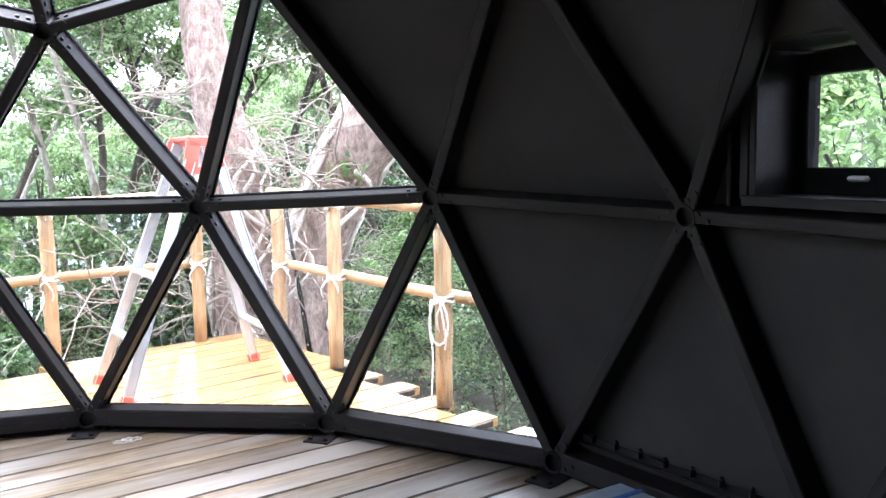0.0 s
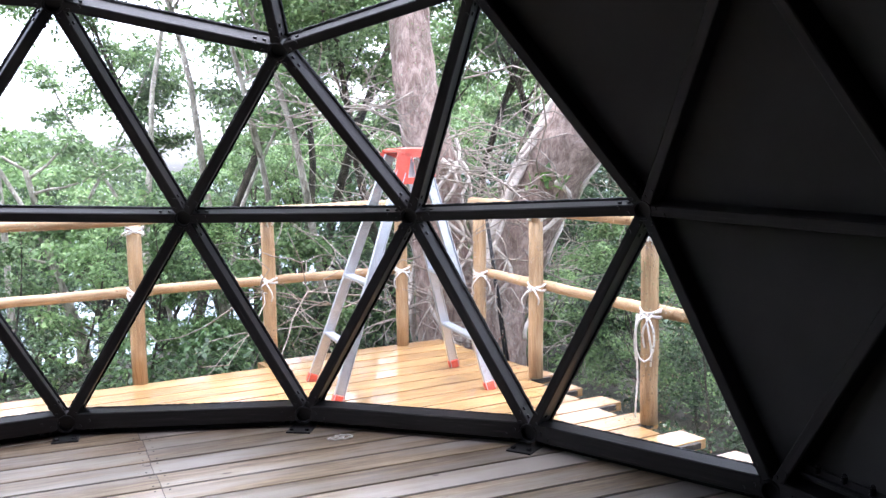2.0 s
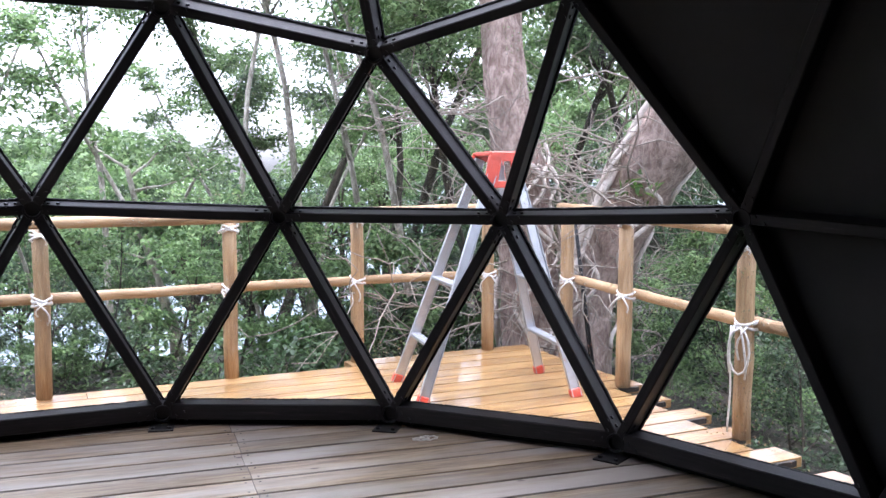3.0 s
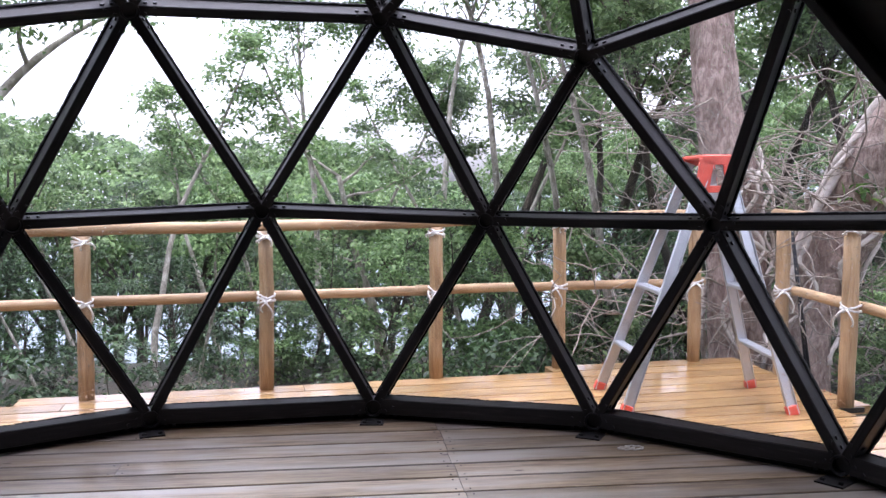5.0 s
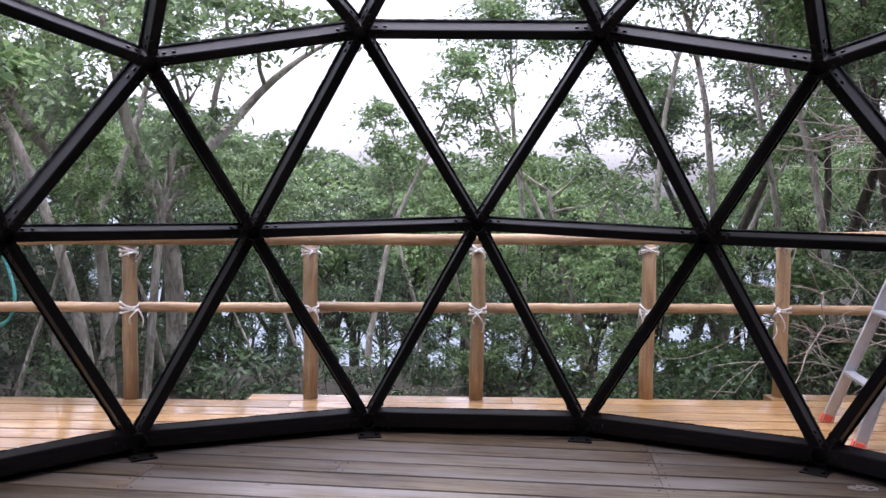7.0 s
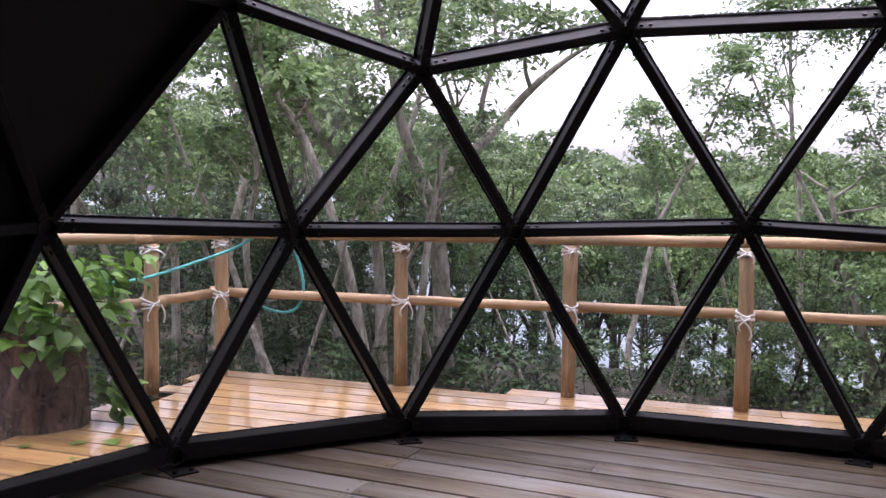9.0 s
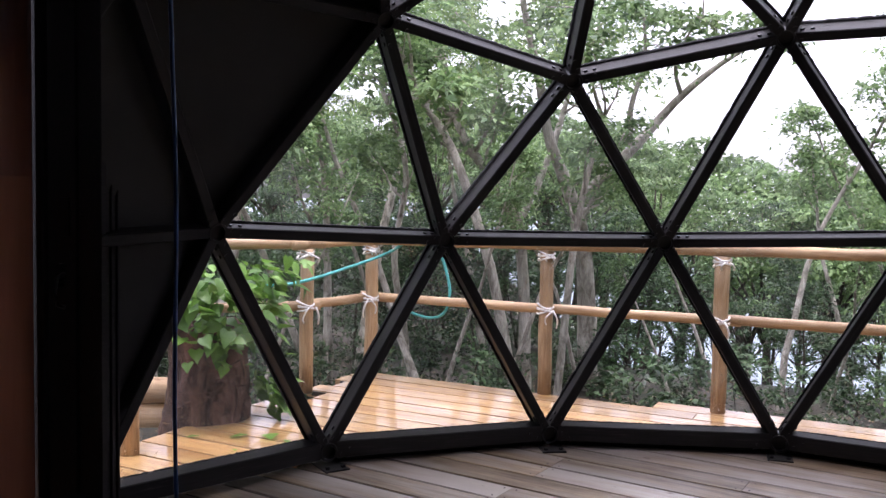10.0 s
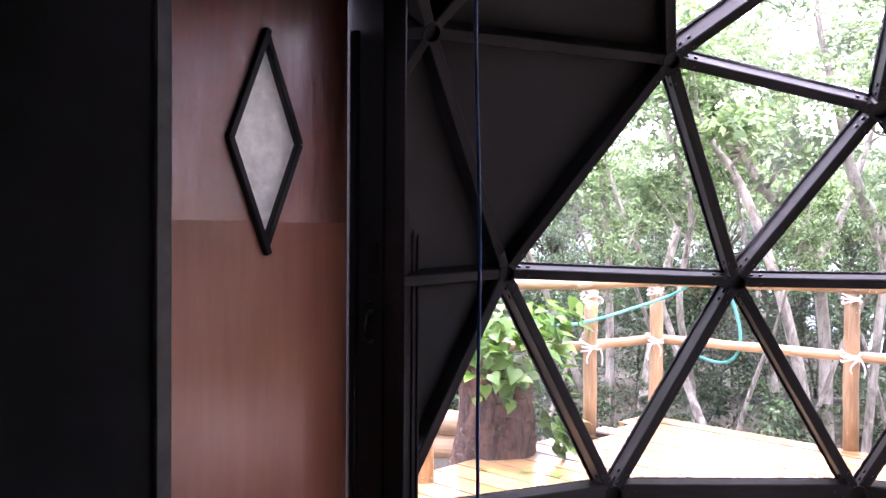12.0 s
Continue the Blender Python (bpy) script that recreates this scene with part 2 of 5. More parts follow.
def soil(nt, bsdf):
    v = coords(nt, (1, 1, 1), False)
    a = noise_of(nt, v, 1.2, 6)
    b = noise_of(nt, v, 14.0, 5)
    c1 = ramp(nt, a, [(0.35, (0.018, 0.026, 0.010)), (0.55, (0.036, 0.028, 0.018)), (0.75, (0.06, 0.046, 0.03))]).outputs[0]
    c2 = ramp(nt, b, [(0.3, (0.6, 0.6, 0.6)), (0.7, (1.2, 1.2, 1.1))]).outputs[0]
    nt.links.new(mixed(nt, c1, c2, None, "MULTIPLY", 1.0), bsdf.inputs["Base Color"])
    bsdf.inputs["Roughness"].default_value = 0.9
    bump(nt, bsdf, b, 0.8, 0.05)


M_STRUT = material("black_stained_wood", black_wood)
M_STEEL = material("black_steel", plain, colour=(0.012, 0.012, 0.013), rough=0.38, metal=0.6, scale=60)
M_BOLT = material("dark_bolt_steel", plain, colour=(0.02, 0.02, 0.022), rough=0.35, metal=0.7, scale=60)
M_GASKET = material("black_rubber", plain, colour=(0.008, 0.008, 0.008), rough=0.75, scale=40, shine=0.1)
M_PANEL = material("dark_grey_panel", plain, colour=(0.03, 0.029, 0.028), rough=0.7, scale=3.0, amount=0.15, relief=0.03, shine=0.3)
M_BLACKWALL = material("black_painted_board", plain, colour=(0.012, 0.012, 0.0125), rough=0.9, scale=6, shine=0.1)
# greyer than the black timber: light on the door jamb put into colour
M_TRIM = material("lit_edge_grey", plain, colour=(0.045, 0.044, 0.044), rough=0.4, scale=12, amount=0.4)
M_PANE = material("rain_specked_glass", pane_glass)
M_FLOOR = material("weathered_floorboard", wood, dark=(0.15, 0.105, 0.062), mid=(0.30, 0.235, 0.15), light=(0.43, 0.36, 0.255), rough=(0.28, 0.55), stain=(0.09, 0.06, 0.05), vary=(0.7, 1.25), wet=0.24, streaks=(0.5, 0.45, 0.42), grey=(0.36, 0.33, 0.29))
M_DECK = material("fresh_pine_board", wood, dark=(0.235, 0.125, 0.042), mid=(0.36, 0.22, 0.082), light=(0.46, 0.32, 0.145), rough=(0.28, 0.55), stain=(0.16, 0.07, 0.04), wet=0.7, sheen=0.08, vary=(0.78, 1.15), streaks=(0.66, 0.5, 0.36))
M_LOG = material("peeled_pole_wood", wood, dark=(0.31, 0.19, 0.095), mid=(0.46, 0.31, 0.165), light=(0.58, 0.43, 0.26), rough=(0.45, 0.7), stain=(0.2, 0.09, 0.04))
# near black for joists, and for the shade painted into board gaps
M_JOIST_GAP = material("joist_and_gap_black", wood, dark=(0.02, 0.014, 0.01), mid=(0.03, 0.022, 0.016), light=(0.045, 0.034, 0.025))
M_ALU = material("brushed_aluminium", plain, colour=(0.55, 0.57, 0.6), rough=0.42, metal=0.75, scale=25, amount=0.12)
M_RED = material("red_plastic", plain, colour=(0.72, 0.10, 0.06), rough=0.4, scale=20, amount=0.15)
M_ROPE = material("white_rope", plain, colour=(0.72, 0.7, 0.66), rough=0.8, scale=90, amount=0.2, relief=0.5)
M_BARK_OLD = material("pinkish_grey_bark", bark, dark=(0.24, 0.155, 0.135), light=(0.58, 0.45, 0.395), scale=20, strength=0.8)
M_BARK_PALE = material("pale_grey_bark", bark, dark=(0.2, 0.175, 0.14), light=(0.58, 0.54, 0.47), scale=9, strength=0.4)
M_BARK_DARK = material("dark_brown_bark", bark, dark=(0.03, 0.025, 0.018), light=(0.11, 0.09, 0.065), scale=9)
M_BARK_STUMP = material("rough_brown_bark", bark, dark=(0.05, 0.025, 0.018), light=(0.23, 0.125, 0.09), scale=14, strength=1.0)
M_TWIG = material("bare_pale_twig", plain, colour=(0.27, 0.23, 0.19), rough=0.8, scale=20)
M_VINE = material("pale_vine_bark", plain, colour=(0.55, 0.49, 0.43), rough=0.8, scale=20)
M_LEAF_MID = material("green_leaf", leaf, dark=(0.07, 0.135, 0.052), light=(0.215, 0.325, 0.135), gloss=0.6)
M_LEAF_PALE = material("pale_green_leaf", leaf, dark=(0.1, 0.19, 0.045), light=(0.33, 0.47, 0.14), gloss=0.6)
# darker copy of the green leaf: woodland shade put into its colour
M_LEAF_SHADE = material("shade_green_leaf", leaf, dark=(0.02, 0.045, 0.02), light=(0.075, 0.135, 0.055))
M_LEAF_FAR = material("far_green_leaf", leaf, dark=(0.054, 0.104, 0.04), light=(0.175, 0.27, 0.108), gloss=0.6)
M_LEAF_FRESH = material("fresh_yellow_green_leaf", leaf, dark=(0.055, 0.135, 0.025), light=(0.14, 0.27, 0.05))
M_SOIL = material("leaf_strewn_soil", soil)
M_WATER = material("pale_sea_water", plain, colour=(0.13, 0.17, 0.19), rough=0.4, scale=0.3, relief=0.05, shine=0.3)
M_DOOR = material("reddish_brown_lacquer", lacquer)
M_FILM = material("wrinkled_clear_film", wrinkled_film)
M_FROST = material("frosted_glass", frosted, colour=(0.78, 0.8, 0.7))
M_BLUE = material("blue_cable_sheath", plain, colour=(0.03, 0.1, 0.32), rough=0.45, scale=40)
M_TEAL = material("teal_hose_rubber", plain, colour=(0.06, 0.36, 0.33), rough=0.45, scale=30)
M_SHEET = material("blue_grey_sheet", plain, colour=(0.3, 0.36, 0.42), rough=0.5, scale=8)


# ---------------------------------------------------------------- mesh helpers
def mesh_of(name, verts, faces, mat, smooth=False):
    me = bpy.data.meshes.new(name)
    me.from_pydata([tuple(v) for v in verts], [], [tuple(f) for f in faces])
    me.materials.append(mat)
    if smooth:
        me.polygons.foreach_set("use_smooth", [True] * len(me.polygons))
    me.update()
    return me


def put_mesh(name, me, parent=None, m=None, label=""):
    ob = new(name, me)
    if parent is not None:
        ob.parent = parent
    if m is not None:
        ob.matrix_basis = m
    if label:
        ob["label"] = label
    return ob


def part(name, bm, mat, parent=None, label="", m=None, smooth=False):
    me = bpy.data.meshes.new(name)
    bm.to_mesh(me)
    bm.free()
    me.materials.append(mat)
    if smooth:
        me.polygons.foreach_set("use_smooth", [True] * len(me.polygons))
    return put_mesh(name, me, parent, m, label)


def thing(name, m=None, label="", category="", group="", kind=""):
    e = new(name)
    e.empty_display_size = 0.1
    if m is not None:
        e.matrix_basis = m
    return tagged(e, label, category, group, kind)


def box_bm(sx, sy, sz, bevel=0.004, at=(0, 0, 0), bm=None, turn=None):
    """A bevelled box of that size, centred at a place."""
    own = bmesh.new()
    bmesh.ops.create_cube(own, size=1.0)
    for v in own.verts:
        v.co = Vector((v.co.x * sx, v.co.y * sy, v.co.z * sz))
    if bevel:
        bmesh.ops.bevel(own, geom=own.edges[:], offset=bevel, segments=1, affect="EDGES")
    mt = Matrix.Translation(at)
    if turn is not None:
        mt = mt @ turn
    own.transform(mt)
    if bm is None:
        return own
    tmp = bpy.data.meshes.new("tmp")
    own.to_mesh(tmp)
    own.free()
    bm.from_mesh(tmp)
    bpy.data.meshes.remove(tmp)
    return bm


def board_mesh(name, length, width, thick, mat, bevel=0.004):
    """A plank along x, top at z=0, with eased top edges: 14 faces or so."""
    hx, hy = length / 2, width / 2
    prof = [(-hy, -thick), (-hy, -bevel), (-hy + bevel, 0), (hy - bevel, 0), (hy, -bevel), (hy, -thick)]
    n = len(prof)
    verts = [(-hx, y, z) for y, z in prof] + [(hx, y, z) for y, z in prof]
    faces = [(i, i + n, (i + 1) % n + n, (i + 1) % n) for i in range(n)]
    faces += [tuple(range(n)), tuple(range(2 * n - 1, n - 1, -1))]
    return mesh_of(name, verts, faces, mat)


def tube_arrays(path, radii, segs=8, closed=True, lump=0.0, rng=None):
    """Vertices and faces of a tapered tube along a path."""
    path = [Vector(p) for p in path]
    verts, faces = [], []
    ref = Vector((0.31, 0.17, 0.93))
    for i, p in enumerate(path):
        a = path[max(0, i - 1)]
        b = path[min(len(path) - 1, i + 1)]
        d = (b - a).normalized()
        u = d.cross(ref)
        if u.length < 0.1:
            u = d.cross(Vector((1, 0, 0)))
        u.normalize()
        w = d.cross(u)
        for k in range(segs):
            t = 2 * math.pi * k / segs
            r = radii[i]
            if lump:
                q = p + (u * math.cos(t) + w * math.sin(t)) * r
                r *= 1 + lump * noise.noise(q * (0.9 / max(0.05, r)))
            verts.append(p + (u * math.cos(t) + w * math.sin(t)) * r)
    for i in range(len(path) - 1):
        for k in range(segs):
            k2 = (k + 1) % segs
            faces.append((i * segs + k, i * segs + k2, (i + 1) * segs + k2, (i + 1) * segs + k))
    if closed:
        faces.append(tuple(range(segs - 1, -1, -1)))
        faces.append(tuple((len(path) - 1) * segs + k for k in range(segs)))
    return verts, faces


class Gather:
    """Collects tubes into one mesh."""

    def __init__(self):
        self.verts, self.faces = [], []

    def tube(self, path, radii, segs=8, lump=0.0):
        v, f = tube_arrays(path, radii, segs, True, lump)
        o = len(self.verts)
        self.verts += v
        self.faces += [tuple(i + o for i in q) for q in f]

    def mesh(self, name, mat, smooth=True):
        return mesh_of(name, self.verts, self.faces, mat, smooth)


def leaves_mesh(name, centres, size, mat, rng, flat=0.5, shape=2.0, droop=0.2, aim=None):
    """Many folded leaves, four corners each, about the given centres. flat: how level they lie; aim: the ways that they face."""
    c = np.asarray(centres, dtype=float)
    n = len(c)
    nor = rng.normal(size=(n, 3))
    if aim is None:
        nor[:, 2] = np.abs(nor[:, 2]) + flat * 2
    else:
        nor = nor * 0.42 + np.asarray(aim)
    nor /= np.linalg.norm(nor, axis=1)[:, None]
    d = rng.normal(size=(n, 3))
    d -= (d * nor).sum(1)[:, None] * nor
    d /= np.linalg.norm(d, axis=1)[:, None]
    s = np.cross(nor, d)
    ln = size * rng.uniform(0.6, 1.3, n)[:, None]
    wd = ln / shape
    tip = c + d * ln * 0.5
    tip[:, 2] -= droop * ln[:, 0]
    tail = c - d * ln * 0.5
    a = c + s * wd * 0.5 + nor * wd * 0.12
    b = c - s * wd * 0.5 + nor * wd * 0.12
    verts = np.stack([tail, a, tip, b], 1).reshape(-1, 3)
    me = bpy.data.meshes.new(name)
    me.vertices.add(4 * n)
    me.vertices.foreach_set("co", verts.ravel())
    me.loops.add(4 * n)
    me.loops.foreach_set("vertex_index", np.arange(4 * n, dtype=np.int32))
    me.polygons.add(n)
    me.polygons.foreach_set("loop_start", np.arange(0, 4 * n, 4, dtype=np.int32))
    me.update(calc_edges=True)
    me.materials.append(mat)
    return me


def heart_leaves(name, centres, size, mat, rng):
    """Broad heart-shaped leaves, hanging tip down and outward."""
    shape = [(0, 0), (-0.12, 0.26), (0.12, 0.46), (0.45, 0.36), (0.8, 0.12), (1.0, 0), (0.8, -0.12), (0.45, -0.36), (0.12, -0.46), (-0.12, -0.26)]
    verts, faces = [], []
    for c in centres:
        c = Vector(c)
        out = Vector((c.x, c.y, 0.15)).normalized()
        tip = (out * rng.uniform(0.2, 0.9) + Vector((rng.uniform(-0.5, 0.5), rng.uniform(-0.5, 0.5), rng.uniform(-1.0, 0.1)))).normalized()
        nor = (out + Vector((rng.uniform(-0.5, 0.5), rng.uniform(-0.5, 0.5), rng.uniform(0.3, 1.2)))).normalized()
        side = nor.cross(tip).normalized()
        nor = tip.cross(side)
        ln = size * rng.uniform(0.55, 1.25)
        o = len(verts)
        verts.append(c + tip * (0.4 * ln))
        for x, y in shape:
            verts.append(c + tip * (x * ln) + side * (y * ln) + nor * (ln * (0.22 * abs(y) - 0.16 * x * x)))
        n = len(shape)
        faces += [(o, o + 1 + k, o + 1 + (k + 1) % n) for k in range(n)]
    return mesh_of(name, verts, faces, mat, True)


# ---------------------------------------------------------------- ground, water
DOWN = Vector((math.cos(radians(128)), math.sin(radians(128)), 0))


def ground_z(x, y):
    s = x * DOWN.x + y * DOWN.y
    z = -0.75 - 0.03 * max(0.0, math.hypot(x, y) - 4)
    if s > 8:
        # the slope falls to the sea in one broad gully
        aside = abs((math.degrees(math.atan2(y, x)) - 127 + 180) % 360 - 180)
        open_ = min(1.0, max(0.0, (25 - aside) / 12))
        z -= open_ * (0.42 * (s - 8) - 1.6 * (1 - math.exp(-(s - 8) / 4)))
    r = math.hypot(x, y)
    z += 0.25 * noise.noise((x * 0.25, y * 0.25, 0)) * min(1, r / 6)
    return max(z, -14.0)


def build_ground():
    rings = [0.5, 1.5, 2.5, 3.5, 4.5, 5.2, 6, 7, 8, 9.5, 11, 13, 15, 18, 21, 25, 30, 36, 44, 60, 90, 150, 300, 700, 1800, 4500]
    segs = 72
    verts = [(0, 0, ground_z(0, 0))]
    for r in rings:
        for k in range(segs):
            a = 2 * math.pi * k / segs
            x, y = r * math.cos(a), r * math.sin(a)
            verts.append((x, y, ground_z(x, y)))
    faces = [(0, 1 + k, 1 + (k + 1) % segs) for k in range(segs)]
    for i in range(len(rings) - 1):
        for k in range(segs):
            k2 = (k + 1) % segs
            faces.append((1 + i * segs + k, 1 + (i + 1) * segs + k, 1 + (i + 1) * segs + k2, 1 + i * segs + k2))
    tagged(put_mesh("ground", mesh_of("ground", verts, faces, M_SOIL, True)), "sloping forest ground of brown soil and leaf litter", "ground", kind="structure")
    far = [(4000 * math.cos(2 * math.pi * k / 48), 4000 * math.sin(2 * math.pi * k / 48), -9.0) for k in range(48)]
    tagged(put_mesh("water", mesh_of("water", far, [tuple(range(48))], M_WATER)), "pale calm sea water below the wooded slope", "water", kind="structure")


build_ground()

# ---------------------------------------------------------------- dome geometry
FLOOR = -0.085      # top of the boards
R = 3.0
ZC = 0.535          # height of the sphere's centre
DEPTH, STRUT_W = 0.13, 0.05


def ico_points():
    lat = math.atan(0.5)
    ring = lambda la, a: Vector((math.cos(la) * math.cos(a), math.cos(la) * math.sin(a), math.sin(la)))
    up = [ring(lat, radians(90 + 72 * i)) for i in range(5)]
    lo = [ring(-lat, radians(126 + 72 * i)) for i in range(5)]
    top = Vector((0, 0, 1))
    tris = []
    for i in range(5):
        j = (i + 1) % 5
        tris += [(top, up[i], up[j]), (up[i], lo[i], up[j]), (lo[i], lo[j], up[j])]
    return tris


NODES, FACES, EDGES = [], [], {}


def node_id(p):
    p = p.normalized()
    for i, q in enumerate(NODES):
        if (q - p).length < 0.02:
            return i
    NODES.append(p)
    return len(NODES) - 1


def build_net():
    for a, b, c in ico_points():
        g = {}
        for i in range(4):
            for j in range(4 - i):
                k = 3 - i - j
                g[i, j] = node_id(a * i + b * j + c * k)
        for i in range(3):
            for j in range(3 - i):
                FACES.append((g[i, j], g[i + 1, j], g[i, j + 1]))
                if i + j < 2:
                    FACES.append((g[i + 1, j], g[i + 1, j + 1], g[i, j + 1]))


build_net()
FACES = [f for f in FACES if all(NODES[i].z > -0.25 for i in f)]
PLACE = {}
LEVELS = sorted({round(NODES[i].z, 2) for f in FACES for i in f})
for i in {i for f in FACES for i in f}:
    p = NODES[i] * R + Vector((0, 0, ZC))
    if NODES[i].z < -0.1:
        p.z = -0.018
    else:
        # the built rings stand a few millimetres off the true sphere
        k = 1.007 if NODES[i].z < LEVELS[1] + 0.01 else 0.9966 if NODES[i].z < LEVELS[2] + 0.01 else 0.994
        p.x, p.y = p.x * k, p.y * k
    PLACE[i] = p
CENTRE = Vector((0, 0, ZC))
VIEW_AZ = 126.0


def azimuth(p):
    return (math.degrees(math.atan2(p.y, p.x)) - VIEW_AZ + 180) % 360 - 180


def face_kind(f):
    pts = [PLACE[i] for i in f]
    mid = sum(pts, Vector()) / 3
    az = abs(azimuth(mid))
    low = sum(1 for p in pts if p.z < 0.1)
    if mid.z < 1.1:
        return "glass" if az < 73.5 and (low == 2 or az < 70) else "panel"
    if mid.z < 2.0:
        return "glass" if az < 70.5 else "panel"
    if mid.z < 2.75:
        return "glass" if az < 62 else "panel"
    return "panel"


DOOR_A = Vector((-2.564, -1.470, 0))
DOOR_B = Vector((-1.732, -2.384, 0))
DOOR_AZ = azimuth((DOOR_A + DOOR_B) / 2)
WIN_AZ = azimuth((Vector((2.564, 1.470, 0)) + Vector((2.938, 0.318, 0))) / 2)


def is_window_face(f):
    pts = [PLACE[i] for i in f]
    mid = sum(pts, Vector()) / 3
    low = sum(1 for p in pts if p.z < 1.2)
    return abs(azimuth(mid) - WIN_AZ) < 4 and 1.1 < mid.z < 1.6 and low == 2


DOOR_D = (DOOR_B - DOOR_A).normalized()
DOOR_IN = Vector((-DOOR_D.y, DOOR_D.x, 0))
if DOOR_IN.dot(DOOR_A) > 0:
    DOOR_IN = -DOOR_IN


def door_place(along, inward):
    return DOOR_A + DOOR_D * along + DOOR_IN * inward


def cut(bm, at, nor):
    """Cuts away what lies on the side to which nor points, and closes the cut."""
    r = bmesh.ops.bisect_plane(bm, geom=bm.verts[:] + bm.edges[:] + bm.faces[:], plane_co=at, plane_no=nor, clear_outer=True)
    edges = [g for g in r["geom_cut"] if isinstance(g, bmesh.types.BMEdge)]
    if edges:
        bmesh.ops.holes_fill(bm, edges=edges)
    return bm


def beside_door(bm, m):
    """What the doorway leaves of a piece of the shell: the parts beside it and above it."""
    bm.transform(m)
    away = max(abs(azimuth(v.co) - DOOR_AZ) for v in bm.verts)
    if away > 60 or min(v.co.z for v in bm.verts) > 2.45:
        bm.transform(m.inverted())
        return [bm]
    pa, qa = door_place(-0.09, 0), door_place(0.29, 0.36)
    pb, qb = door_place(1.13, 0), door_place(1.37, 0.36)
    up = Vector((0, 0, 1))
    na = (qa - pa).cross(up).normalized()
    if na.dot(DOOR_D) < 0:
        na = -na
    nb = (qb - pb).cross(up).normalized()
    if nb.dot(DOOR_D) > 0:
        nb = -nb
    out = [cut(bm.copy(), pa, na), cut(bm.copy(), pb, nb)]
    top = cut(bm.copy(), Vector((0, 0, 2.45)), -up)
    cut(top, pa, -na)
    cut(top, pb, -nb)
    out.append(top)
    bm.free()
    kept = []
    for b in out:
        if b.faces:
            b.transform(m.inverted())
            kept.append(b)
        else:
            b.free()
    return kept


WIN_A, WIN_B = Vector((2.564, 1.470, 1.046)), Vector((2.938, 0.318, 1.046))


def around_window(bm, m):
    """The panel left over round the window's box."""
    bm.transform(m)
    mid, d = (WIN_A + WIN_B) / 2, (WIN_B - WIN_A).normalized()
    a = cut(bm.copy(), mid - d * 0.30, d)
    b = cut(bm.copy(), mid + d * 0.30, -d)
    c = cut(cut(cut(bm.copy(), mid - d * 0.30, -d), mid + d * 0.30, d), mid + Vector((0, 0, 0.57)), Vector((0, 0, -1)))
    bm.free()
    for q in (a, b, c):
        q.transform(m.inverted())
    return [a, b, c]


def strut_frame(a, b):
    d = (b - a).normalized()
    mid = (a + b) / 2
    out = (mid - CENTRE).normalized()
    if a.z < 0.1 and b.z < 0.1:
        out = Vector((mid.x, mid.y, 0)).normalized()
    out = (out - d * out.dot(d)).normalized()
    side = out.cross(d)
    m = Matrix((d, side, out)).transposed().to_4x4()
    m.translation = mid
    return m


def ragged_strip(bm, length, width, thick, z, rng):
    """A squeezed-out bead of black sealant under a pane's edges, uneven along both sides."""
    n = max(4, int(length / 0.011))
    rows = []
    for i in range(n + 1):
        x = length * (i / n - 0.5)
        a, b = width / 2 + rng.uniform(-0.002, 0.002), width / 2 + rng.uniform(-0.002, 0.002)
        rows.append([bm.verts.new(p) for p in ((x, -a, z - thick / 2), (x, b, z - thick / 2), (x, b, z + thick / 2), (x, -a, z + thick / 2))])
    for p, q in zip(rows, rows[1:]):
        for k in range(4):
            bm.faces.new((p[k], p[(k + 1) % 4], q[(k + 1) % 4], q[k]))
    bm.faces.new(rows[0][::-1])
    bm.faces.new(rows[-1])


